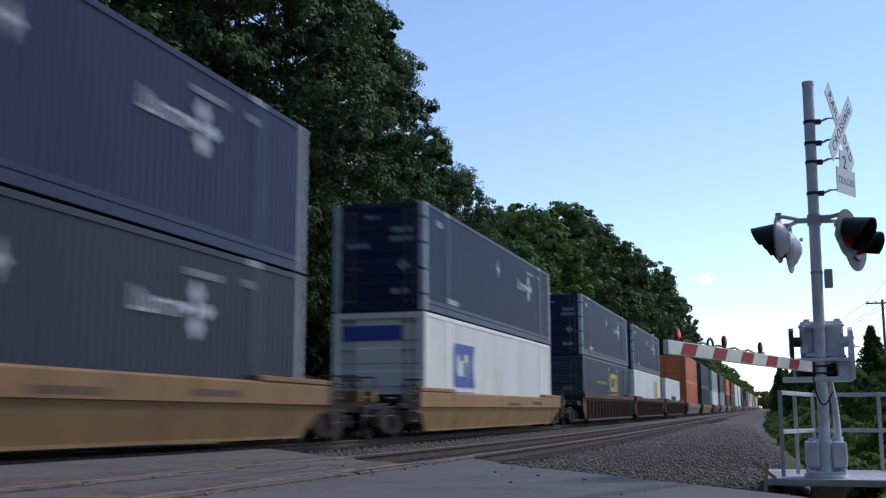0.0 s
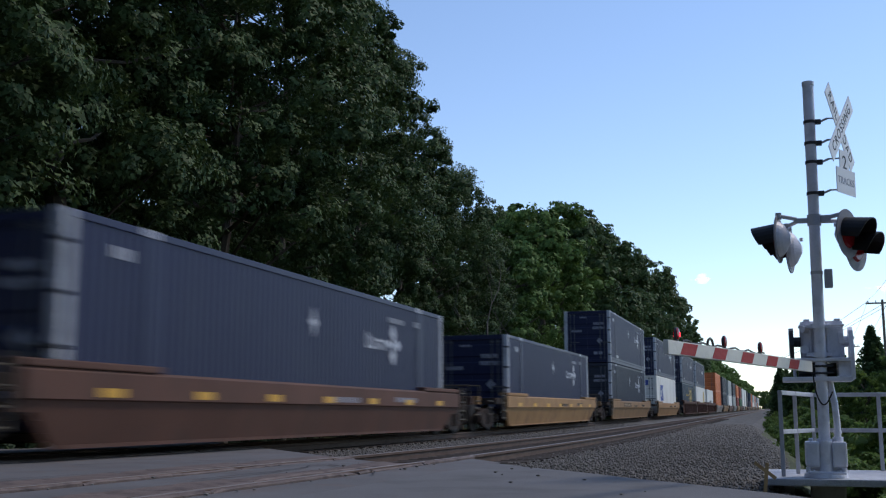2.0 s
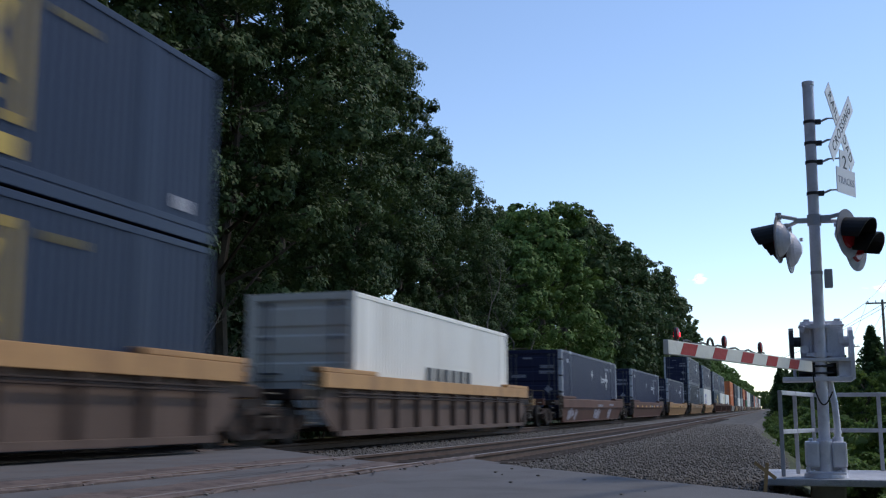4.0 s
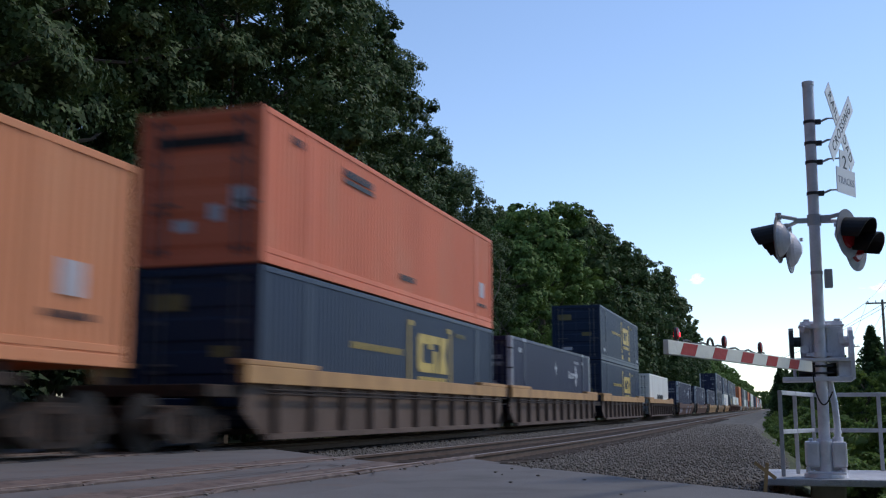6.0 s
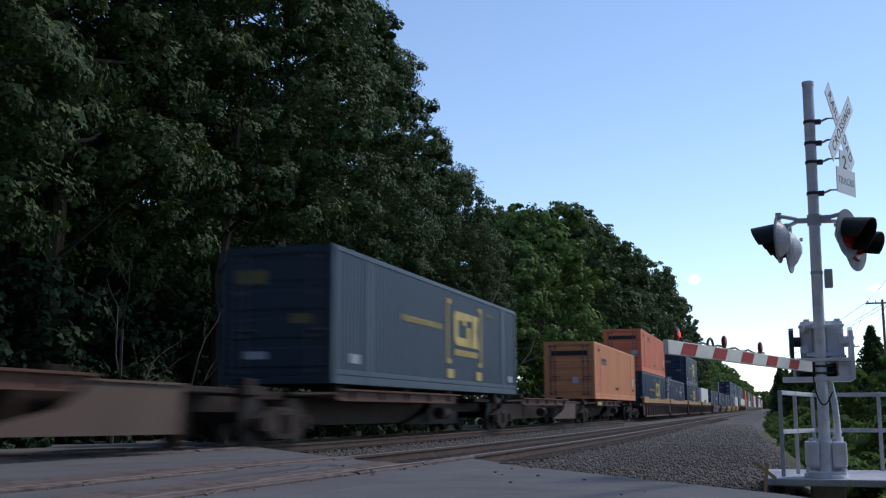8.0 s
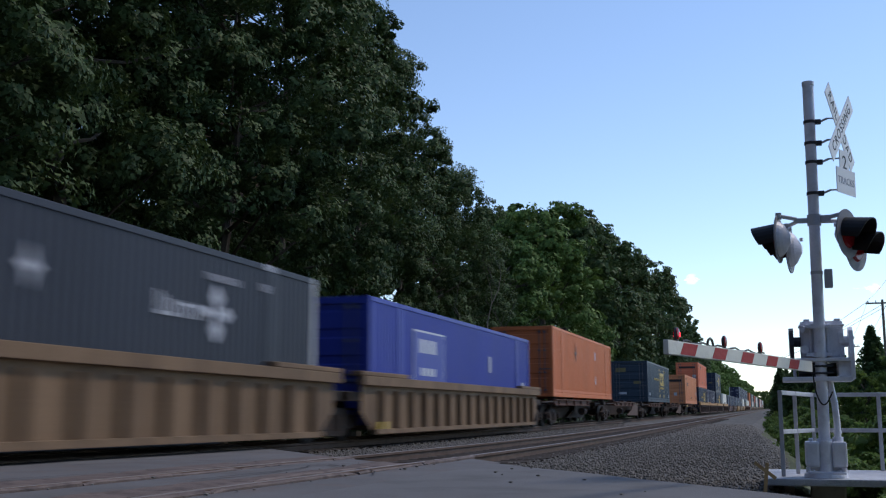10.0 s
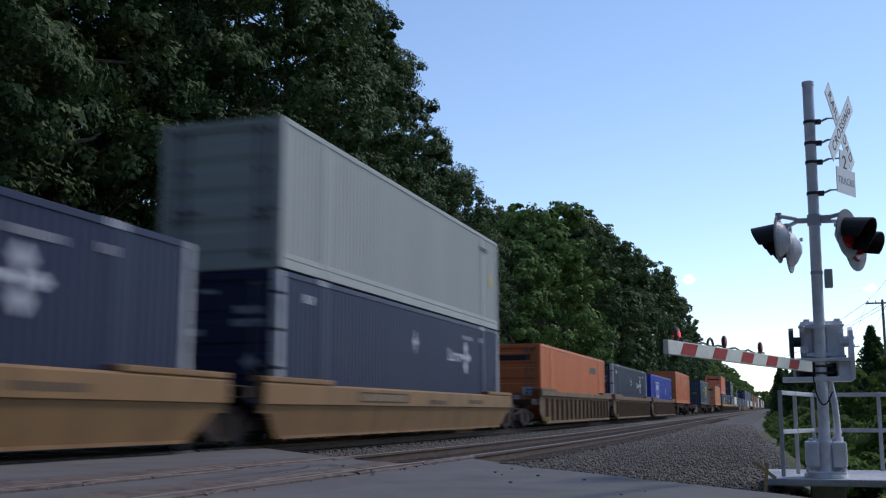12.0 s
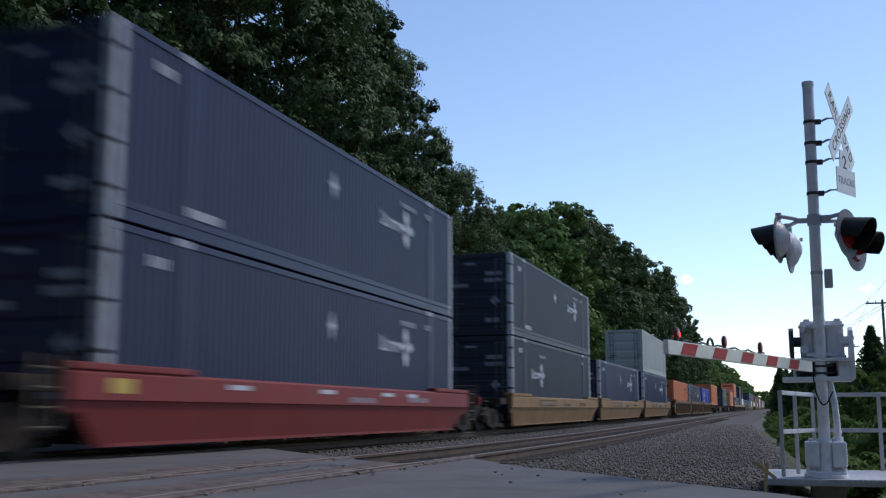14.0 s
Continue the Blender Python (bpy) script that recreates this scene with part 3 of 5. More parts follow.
        mark(("idk",), lambda: lettering(6, 1.1, 0.14, BLACK_MARK), -0.2, 0.62, "row of small dark marks")
        mark(("idw3",), lambda: lettering(4, 0.46, 0.46, WHITE_MARK, 0.18), length * 0.5 - 1.3, 1.1, "small white placard")
        mark(("idk3",), lambda: lettering(9, 1.0, 0.1, BLACK_MARK, 0.4), length * 0.5 - 1.3, 0.62, "row of small dark marks")
        mark(("idk4",), lambda: lettering(5, 0.5, 0.16, BLACK_MARK, 0.4), -length * 0.5 + 1.4, 2.5, "row of small dark marks")
        end_mark("e11", 1.9, 0.24, BLACK_MARK, 0.0, 2.3)
        end_mark("e12", 0.3, 0.3, WHITE_MARK, 0.3, 0.95)
    elif style == "panel":
        mark(("fr", 1), lambda: bar(2.6, 1.5, WHITE_MARK), -length * 0.5 + 4.3, 1.6, "white framed emblem panel")
        p = mark(("fr", 2), lambda: bar(2.5, 1.4, PAINT["royal"]), -length * 0.5 + 4.3, 1.6, "blue emblem panel")
        p.location.x += 0.004
        p = mark(("fr", 3), lambda: lettering(3, 1.5, 0.35, WHITE_MARK, 0.3), -length * 0.5 + 4.2, 1.95, "white painted shapes")
        p.location.x += 0.008
        p = mark(("fr", 4), lambda: lettering(4, 1.3, 0.2, WHITE_MARK, 0.3), -length * 0.5 + 4.2, 1.3, "white painted shapes")
        p.location.x += 0.008
        mark(("dia2",), lambda: bar(0.22, 0.5, WHITE_MARK), 2.4, 1.75, "white mark")
        mark(("idw4",), lambda: lettering(3, 0.5, 0.18, WHITE_MARK), length * 0.5 - 1.1, 1.2, "small white marks")
    elif style == "letters":
        mark(("big",), lambda: lettering(6, 4.4, 0.95, BLACK_MARK, 0.35), 0.3, 0.95, "row of large dark shapes")
    elif style == "blot":
        mark(("blot",), lambda: diamond(BLACK_MARK, 0.45), -length * 0.5 + 5.2, 2.0, "dark painted emblem")
        mark(("idw5",), lambda: bar(0.2, 0.4, WHITE_MARK), 2.6, 2.1, "white mark")
        mark(("idw5",), lambda: bar(0.2, 0.4, WHITE_MARK), 2.6, 0.9, "white mark")
    elif style == "yellow_square":
        mark(("ysq",), lambda: bar(1.9, 1.4, YELLOW_MARK), length * 0.5 - 3.4, 1.7, "yellow painted panel")
    elif style == "plain":
        mark(("idk2",), lambda: lettering(6, 0.9, 0.14, BLACK_MARK), length * 0.5 - 1.8, 2.4, "row of small dark marks")
        mark(("ysm",), lambda: bar(0.3, 0.4, YELLOW_MARK), length * 0.5 - 1.0, 1.5, "small yellow label")
    return ob


def wheel_mesh():
    bm = bmesh.new()
    for r, a, b in ((0.42, -0.06, 0.05), (0.45, 0.045, 0.075), (0.15, -0.1, -0.05)):
        tube(bm, (-a, 0, 0), (-b, 0, 0), r, sides=24)
    return mesh_of("wheel", bm, WHEEL)


def frame_mesh():
    """The cast side frame of a truck, with its bearing ends and spring opening."""
    bm = bmesh.new()
    prism(bm, [(-1.12, 0.52), (-1.12, 0.3), (-0.75, 0.3), (-0.42, 0.14), (0.42, 0.14), (0.75, 0.3), (1.12, 0.3), (1.12, 0.52), (0.7, 0.62), (0.4, 0.72), (-0.4, 0.72), (-0.7, 0.62)], -0.07, 0.07)
    for y in (-0.89, 0.89):
        tube(bm, (-0.1, y, 0.44), (0.14, y, 0.44), 0.13, sides=12)
    for y in (-0.16, 0.0, 0.16):
        tube(bm, (0.06, y, 0.24), (0.06, y, 0.56), 0.07, sides=8)
    box(bm, 0.0, 0.1, -0.3, 0.3, 0.56, 0.68, 0.02)
    return mesh_of("side_frame", bm, GEAR)


def truck(parent, y):
    t = part("truck", shared("bolster", lambda: mesh_of("truck", box(bmesh.new(), -1.05, 1.05, -0.22, 0.22, 0.42, 0.72, 0.03), IRON)), None, parent, "dark cast-steel wheel truck")
    t.location = (0, y, 0)
    for s in (-1, 1):
        f = part("side_frame", shared("side_frame", frame_mesh), None, t)
        f.location, f.rotation_euler = (s * 1.0, 0, 0), (0, 0, 0 if s > 0 else math.pi)
        for a in (-0.89, 0.89):
            w = part("wheel", shared("wheel", wheel_mesh), None, t)
            w.location, w.rotation_euler = (s * 0.76, a, 0.45), (0, 0, 0 if s < 0 else math.pi)
    return t


LW = LBOX / 2 + 0.12


def smooth_side(mat, reach):
    """A plate-sided well: a leaning top band, a lower plate cut away towards the trucks."""
    bm = bmesh.new()
    prism(bm, [(-LW - 0.8, 0.6), (-LW - 0.5, 0.6), (-LW + 0.1, 0.14), (LW - 0.1, 0.14), (LW + 0.5, 0.6), (LW + 0.8, 0.6), (LW + 0.8, 0.74), (-LW - 0.8, 0.74)], 1.38, 1.45)
    for v in bm.verts:
        v.co.x -= (0.74 - v.co.z) * 0.28
    rows = []
    for x, z in ((1.45, 0.74), (1.5, 0.76), (1.5, 1.1), (1.47, 1.14), (1.36, 1.14), (1.36, 0.74)):
        rows.append([bm.verts.new((x, y, z)) for y in (-LW - 0.8, LW + 0.8)])
    for a, b in zip(rows, rows[1:] + rows[:1]):
        bm.faces.new((a[0], a[1], b[1], b[0]))
    bm.faces.new([r[0] for r in rows]), bm.faces.new([r[1] for r in rows])
    box(bm, 1.28, 1.325, -LW + 0.2, LW - 0.2, 0.14, 0.19)
    return mesh_of("side_sill", bm, mat)


def ribbed_side(mat, deep):
    """The top chord of a rib-sided well."""
    return mesh_of("side_sill", box(bmesh.new(), 1.37, 1.52, -LW - 0.75, LW + 0.75, 1.4 - deep, 1.4, 0.012), mat)


def ribbed_panel(mat):
    bm = prism(bmesh.new(), [(-LW - 0.6, 0.62), (-LW + 0.1, 0.2), (LW - 0.1, 0.2), (LW + 0.6, 0.62), (LW + 0.6, 1.24), (-LW - 0.6, 1.24)], 1.36, 1.39)
    return mesh_of("side_panel", bm, mat)


def hand_rail():
    bm = bmesh.new()
    pts = [(-1.15, 0, 1.05), (-1.15, 0, 1.42), (-0.3, 0, 1.42), (-0.3, 0, 1.28), (0.3, 0, 1.28), (0.3, 0, 1.42), (1.15, 0, 1.42), (1.15, 0, 1.05)]
    for a, b in zip(pts, pts[1:]):
        tube(bm, a, b, 0.02, sides=6)
    return mesh_of("hand_rail", bm, GRAB)


def ladder_mesh():
    bm = bmesh.new()
    for y in (-0.22, 0.22):
        box(bm, -0.02, 0.02, y - 0.025, y + 0.025, 0.38, 1.3)
    for z in (0.42, 0.66, 0.9, 1.14):
        tube(bm, (0, -0.22, z), (0, 0.22, z), 0.016, sides=6)
    return mesh_of("ladder", bm, GRAB)


def common_ends(car, mat, reach, trucks, low):
    for s in (-1, 1):
        turned = (0, 0, 0 if s > 0 else math.pi)
        for name, key, dims in (("end_platform", "endp", (-1.32, 1.32, 0, 1.5, 0.86, 1.06)), ("draft_sill", "draft", (-0.45, 0.45, 1.4, reach, 0.62, 0.98)),
                                ("end_beam", "beam", (-1.2, 1.2, reach - 0.45, reach - 0.3, 0.85, 1.1))):
            if reach < 2 and name != "end_platform":
                continue
            e = part(name, shared((key, mat.name, reach), lambda: mesh_of(name, box(bmesh.new(), *dims, 0.015), mat if name == "end_beam" else GEAR)), None, car)
            e.location, e.rotation_euler = (0, s * (LW + 0.2), 0), turned
        fl = part("well_floor", shared(("floor", mat.name), lambda: mesh_of("well_floor", box(bmesh.new(), -1.27, 1.27, -1.5, 1.5, 0.24, 0.33), IRON)), None, car)
        fl.location = (0, s * (LW - 1.5), 0)
        for x in (-1, 1):
            r = part("end_plate", shared(("raise", mat.name, low), lambda: mesh_of("end_plate", box(bmesh.new(), -0.15, 0.15, -1.5, 1.5, low + 0.003, low + 0.1, 0.02), mat)), None, car)
            r.location = (x * 1.36, s * (LW - 0.7), 0)
        for x in (-1, 1) if reach > 2 else ():
            g = part("grab_iron", shared("grab", lambda: mesh_of("grab_iron", tube(tube(tube(bmesh.new(), (0, -0.25, 0.75), (0, 0.25, 0.75), 0.015, sides=6), (0, -0.25, 0.95), (0, 0.25, 0.95), 0.015, sides=6), (0, -0.25, 0.55), (0, 0.25, 0.55), 0.015, sides=6), GRAB)), None, car, "dull grab irons")
            g.location = (x * 1.46, s * (LW + reach - 0.5), 0)
        if reach > 2:
            k = part("coupler", shared("coupler", lambda: mesh_of("coupler", box(box(bmesh.new(), -0.11, 0.11, -0.7, 0.0, 0.74, 0.92, 0.02), -0.17, 0.17, -0.12, 0.16, 0.68, 0.98, 0.04), IRON)), None, car, "dark cast coupler")
            k.location, k.rotation_euler = (0, s * (LW + reach + 0.2), 0), turned
            h = part("hand_rail", shared("hand_rail", hand_rail), None, car, "bent pipe hand rail")
            h.location, h.rotation_euler = (0, s * (LW + reach - 0.3), 0), turned
            d = part("brake_cylinder", shared("brake", lambda: mesh_of("brake_cylinder", tube(tube(bmesh.new(), (0.75, -0.6, 0.95), (0.75, 0.1, 0.95), 0.16, sides=14), (0.75, 0.1, 0.95), (0.75, 0.35, 0.95), 0.05, sides=8), IRON)), None, car)
            d.location, d.rotation_euler = (0, s * (LW + 1.9), 0.18), turned
        for x in (-1, 1):
            if reach > 2:
                la = part("ladder", shared("ladder", ladder_mesh), None, car, "dull steel side ladder")
                la.location = (x * 1.47, s * (LW + 1.25), 0)
    for y in trucks:
        truck(car, y)
    br = part("brake_pipe", shared("pipe", lambda: mesh_of("brake_pipe", tube(tube(bmesh.new(), (0.9, -LW - 2.6, 0.7), (0.9, LW + 2.6, 0.62), 0.025, sides=6), (0.5, LW + 0.4, 0.5), (0.5, LW + 1.6, 0.4), 0.1, sides=8), IRON)), None, car)


def well_car(kind, paint, reach, trucks, label):
    car = thing("well_car", label, "well car", "cars of the train")
    mat = CAR[paint]
    for s in (-1, 1):
        if kind == "smooth":
            p = part("side_sill", shared(("sm", paint), lambda: smooth_side(mat, reach)), None, car)
        else:
            p = part("side_sill", shared(("rb", paint), lambda: ribbed_side(mat, 0.3 if paint == "yellow" else 0.2)), None, car)
            low = CAR["dun"] if paint == "yellow" else mat
            back = part("side_panel", shared(("panel", paint), lambda: ribbed_panel(low)), None, p, "dirty plate behind the ribs")
            foot = part("bottom_chord", shared(("foot", paint), lambda: mesh_of("bottom_chord", box(bmesh.new(), 1.37, 1.5, -LW + 0.1, LW - 0.1, 0.14, 0.25, 0.01), low)), None, p)
            n = 11 if paint == "yellow" else 16
            rib = shared(("rib", paint), lambda: mesh_of("rib", prism(bmesh.new(), [(-0.05, 0.24), (0.05, 0.24), (0.05, 1.1), (-0.05, 1.1)], -0.06, 0.075), low))
            for i in range(n):
                r = part("rib", rib, None, p)
                r.location = (1.44, -LW + 0.5 + (2 * LW - 1.0) * i / (n - 1), 0)
            if paint == "yellow":
                for z in (1.0, 0.93):
                    pipe = part("air_pipe", shared(("air_pipe", z), lambda: mesh_of("air_pipe", tube(bmesh.new(), (1.53, -LW, z), (1.53, LW, z), 0.016, sides=6), GEAR)), None, p)
        p.rotation_euler = (0, 0, 0 if s > 0 else math.pi)
    common_ends(car, mat, reach, trucks, 1.14 if kind == "smooth" else 1.4)
    if paint == "tan":
        fr = part("number_panel", shared("frame_bar", lambda: bar(3.1, 0.22, PANEL_DARK, "number_panel")), None, car, "dark framed panel with pale marks")
        fr.location = (1.5005, -3.05, 0.93)
        nb = part("marking", shared("frame_text", lambda: lettering(17, 2.9, 0.15, STENCIL, 0.4)), None, fr, "row of pale marks")
        nb.location = (0.004, 0, 0)
        tagged(nb, kind="stuff")
    if kind == "smooth":
        stencil = shared(("stencil", paint), lambda: lettering(11, 1.5, 0.11, DIM_MARK if paint in ("red", "brown") else BLACK_MARK, 0.5))
        for y, z in ((0.9, 0.86), (4.6, 0.9)):
            m = part("marking", stencil, None, car, "row of small stencilled marks")
            m.location = (1.5005 if z > 0.75 else 1.453, y, z)
            tagged(m, kind="stuff")
    return car


def reflectors(car, mat, ys, z, w=0.55, h=0.09):
    me = shared(("refl", mat.name, w, h), lambda: bar(w, h, mat, "reflector"))
    for y in ys:
        r = part("reflector", me, None, car, "painted or reflecting patch")
        r.location = (1.5015 if z > 0.74 else 1.4515, y, z)


def scrawl(seed, w, h):
    """A tangle of slanting sprayed strokes."""
    rng = random.Random(seed)
    bm = bmesh.new()
    for i in range(24):
        y, z = rng.uniform(-w, w) / 2, rng.uniform(-h, h) / 2 * 0.4
        l, t, lean = rng.uniform(0.4, 0.95) * h / 2, rng.uniform(0.02, 0.06), rng.uniform(-0.25, 0.25)
        prism(bm, [(y - t, z - l), (y + t, z - l), (y + t + lean, z + l), (y - t + lean, z + l)], 0, 0.004 + i * 0.0003)
    return mesh_of("graffiti", bm, GRAFFITI)


def spine_car(label, paint, trucks, empty):
    """A low open frame: one pair of side sills in the rear half, a deep web or a slim arm to the front truck."""
    car = thing("spine_car", label, "spine car", "cars of the train")
    mat = CAR[paint]
    bm = bmesh.new()
    prism(bm, [(-9.4, 0.66), (-7.6, 0.66), (-6.6, 0.34), (2.6, 0.34), (4.0, 0.62), (6.6, 0.62), (6.6, 0.9), (-9.4, 0.9)], -0.33, 0.33)
    part("center_sill", bm, IRON, car, "dark fish-bellied centre sill")
    rail = bmesh.new()
    prism(rail, [(-7.8, 0.9), (-7.6, 0.86), (0.5, 0.86), (0.92, 1.06), (-7.8, 1.06)], 1.24, 1.27)
    box(rail, 1.2, 1.36, -7.8, 0.95, 1.06, 1.1, 0.008)
    box(rail, 1.22, 1.33, -7.75, 0.5, 0.85, 0.88)
    for k in range(5):
        box(rail, 1.25, 1.33, -7.0 + k * 1.75, -6.94 + k * 1.75, 0.88, 1.06)
    rail = mesh_of("side_rail", rail, mat)
    web = bmesh.new()
    prism(web, [(3.3, 1.0), (3.25, 0.27), (-1.6, 0.3), (0.4, 0.64), (0.9, 0.92), (1.0, 1.0)], 1.14 if empty else 0.5, 1.2 if empty else 0.56)
    box(web, 0.5, 1.24 if empty else 0.62, 0.95, 3.3, 1.0, 1.04, 0.01)
    # Loaded cars: the web's dark gear colour stands in for shade under the box
    web = mesh_of("end_web", web, CAR["dun"] if empty else IRON)
    for s in (0, math.pi):
        m = Matrix.Rotation(s, 4, "Z") if not s else Matrix.Diagonal((-1, 1, 1, 1))
        part("side_rail", rail, None, car, "rusty channel with a worn bright edge").matrix_basis = m
        part("end_web", web, None, car, "deep dusty brown end plate" if empty else "").matrix_basis = m
        arm = part("end_arm", shared("spine_arm", lambda: mesh_of("end_arm", tube(tube(bmesh.new(), (1.1, -9.6, 0.96), (1.24, -7.7, 1.0), 0.035, sides=8), (0.4, -8.6, 0.95), (1.15, -8.6, 0.95), 0.05, sides=8), GEAR)), None, car)
        arm.matrix_basis = m
        cyl = part("brake_cylinder", shared("spine_brake", lambda: mesh_of("brake_cylinder", tube(tube(bmesh.new(), (0.98, 0.1, 0.58), (0.98, 0.75, 0.58), 0.17, sides=14), (0.98, 0.75, 0.58), (0.98, 1.3, 0.58), 0.05, sides=8), GEAR)), None, car)
        cyl.matrix_basis = m if not empty else m @ Matrix.Translation((-0.2, -2.5, 0))
        stand = part("container_stand", shared("spine_stand", lambda: mesh_of("container_stand", box(box(bmesh.new(), 0.9, 1.28, 5.2, 5.9, 0.9, 1.06, 0.015), 1.0, 1.2, 5.4, 5.7, 1.06, 1.19, 0.01), GEAR)), None, car)
        stand.matrix_basis = m
    for y in (-7.4, -3.2, 0.4):
        bm = box(bmesh.new(), -1.22, 1.22, -0.2, 0.2, 0.9, 1.05, 0.02)
        part("cross_bearer", bm, mat, car).location = (0, y, 0)
        for x in (-1.05, 1.05):
            part("pedestal", shared("spine_pad", lambda: mesh_of("pedestal", box(bmesh.new(), -0.14, 0.14, -0.14, 0.14, 1.05, 1.195, 0.015), GEAR)), None, car).location = (x, y, 0)
    bm = box(bmesh.new(), -1.1, 1.1, 3.4, 5.6, 0.92, 1.02, 0.02)
    part("end_platform", bm, GEAR, car)
    bm = box(bmesh.new(), -0.5, 0.5, -9.9, -8.2, 0.86, 1.02, 0.02)
    part("end_platform", bm, GEAR, car)
    for y in trucks:
        truck(car, y)
    return car


RUNNING = []            # (thing, distance along the train, height above the rails)


def run(ob, u, z=0.0):
    RUNNING.append((ob, u, z))
    return ob


WELLW = {"tan": "tan painted", "ochre": "ochre, dirt-stained", "yellow": "ochre yellow, rust-stained", "brown": "rusty brown", "red": "faded red", "olive": "weathered tan ribbed", "grey": "grey weathered"}
# rear end of the boxes, car side, car paint, coupling (alone, front, middle, rear), lower box, upper box
UNITS = [
    (-384.14, "smooth", "red", "alone", ("navy", "arrow"), ("navy", "arrow")),
    (-360.74, "smooth", "tan", "rear", ("slate", "arrow_low"), ("slate", "arrow")),
    (-341.48, "smooth", "tan", "middle", ("navy", "arrow"), None),
    (-322.22, "smooth", "tan", "front", ("navy", "arrow"), ("pale", "plain")),
    (-299.44, "ribbed", "olive", "rear", ("orange", "plate"), None),
    (-280.17, "ribbed", "olive", "middle", ("slate", "arrow"), None),
    (-261.05, "ribbed", "olive", "front", ("royal", "panel"), None),
    (-153.11, "ribbed", "yellow", "rear", ("deep_blue", "block"), ("salmon", "plate_high")),
    (-134.35, "ribbed", "yellow", "middle", ("navy", "arrow"), None),
    (-114.44, "ribbed", "yellow", "front", ("deep_blue", "block"), ("deep_blue", "block")),
    (-93.3, "ribbed", "yellow", "alone", ("white", "letters"), None),
    (-68.65, "smooth", "brown", "alone", ("navy", "arrow"), None),
    (-45.33, "smooth", "brown", "alone", ("navy", "arrow"), None),
    (-21.66, "smooth", "ochre", "alone", ("navy", "arrow"), None),
    (2.3, "smooth", "tan", "alone", ("slate", "arrow"), ("navy", "arrow")),
    (25.99, "smooth", "ochre", "alone", ("white", "block_blue"), ("navy", "arrow")),
    (49.79, "ribbed", "brown", "rear", ("steel_blue", "block"), ("navy", "arrow")),
    (69.0, "ribbed", "brown", "middle", ("white", "yellow_square"), ("navy", "arrow")),
    (88.3, "ribbed", "brown", "front", ("white", "letters"), None),
]
u = 111.5
FAR = [("orange", "orange"), ("slate", "slate"), ("white", "pale"), ("pale", "slate"), ("maroon", "orange"), ("green", "maroon"), ("white", "white"), ("white", "white"),
       ("slate", "slate"), ("navy", None), ("slate", "steel_blue"), ("salmon", "orange"), ("white", None), ("white", "white"), ("maroon", "salmon"), ("white", "pale"),
       ("navy", "navy"), ("orange", None), ("white", "white"), ("pale", "white")]
for i, (lo, hi) in enumerate(FAR):
    UNITS.append((u, "smooth", ("grey", "tan", "brown")[i % 3], "alone", (lo, "none"), (hi, "none") if hi else None))
    u += 23.5


def make_train():
    for u, side, paint, link, lower, upper in UNITS:
        mid = u + LBOX / 2
        gap = LW + 1.5
        trucks = {"alone": (-LW - 1.75, LW + 1.75), "rear": (-LW - 1.75, gap), "middle": (gap,), "front": (LW + 1.75,)}[link]
        car = well_car(side, paint, 3.4 if link == "alone" else 1.55, trucks, f"{WELLW[paint]} steel {'plate' if side == 'smooth' else 'rib'}-sided container well car on rails")
        if abs(u + 21.66) < 1 or abs(u + 45.33) < 1:
            reflectors(car, ORANGE_MARK, [-7.2 + 2.4 * i for i in range(7)], 0.85, 0.5, 0.12)
        if abs(u + 68.65) < 1:
            for k, (y, w) in enumerate(((-6.4, 2.0), (0.3, 1.6), (4.4, 0.8))):
                g = part("graffiti", scrawl(k, w, 0.5), None, car, "pale sprayed graffiti")
                g.location = (1.372, y, 0.45)
                g.rotation_euler = (0, math.atan(0.28), 0)
        if side == "smooth" and paint == "red":
            reflectors(car, WHITE_MARK, (-4.6, -1.0, 2.4, 4.1), 1.0, 0.7, 0.08)
            reflectors(car, YELLOW_MARK, (-7.9,), 0.95, 0.5, 0.2)
        if side == "ribbed" and paint == "olive":
            for y in (-7.6,):
                reflectors(car, YELLOW_MARK, (y,), 0.3, 0.7, 0.22)
        run(car, mid)
        length = 13.716 if lower[1] == "letters" else LBOX
        run(container(*lower, "in a rail car well", length), mid, 0.335)
        if upper:
            run(container(*upper, "stacked on another"), mid, 0.335 + HBOX + 0.045)
    for i, (u, box_kind) in enumerate(((-173.25, ("amber", "plate_rear")), (-189.75, None), (-206.5, ("steel_blue", "block")), (-223.45, None), (-240.42, ("orange", "blot")))):
        car = spine_car("rusty skeleton spine car with a low deck" + ("" if box_kind else ", empty"), "brown", (-9.75, 6.95) if i == 0 else ((-7.2,) if i == 4 else (-9.75,)), not box_kind)
        if i == 0:
            sign = part("reflector", bar(1.3, 0.16, YELLOW_MARK, "reflector"), None, car, "faded yellow panel on the sill")
            sign.location = (1.335, -7.0, 0.97)
        run(car, u + LBOX / 2)
        if box_kind:
            run(container(*box_kind, "on a low spine car"), u + LBOX / 2, 1.2)


make_train()


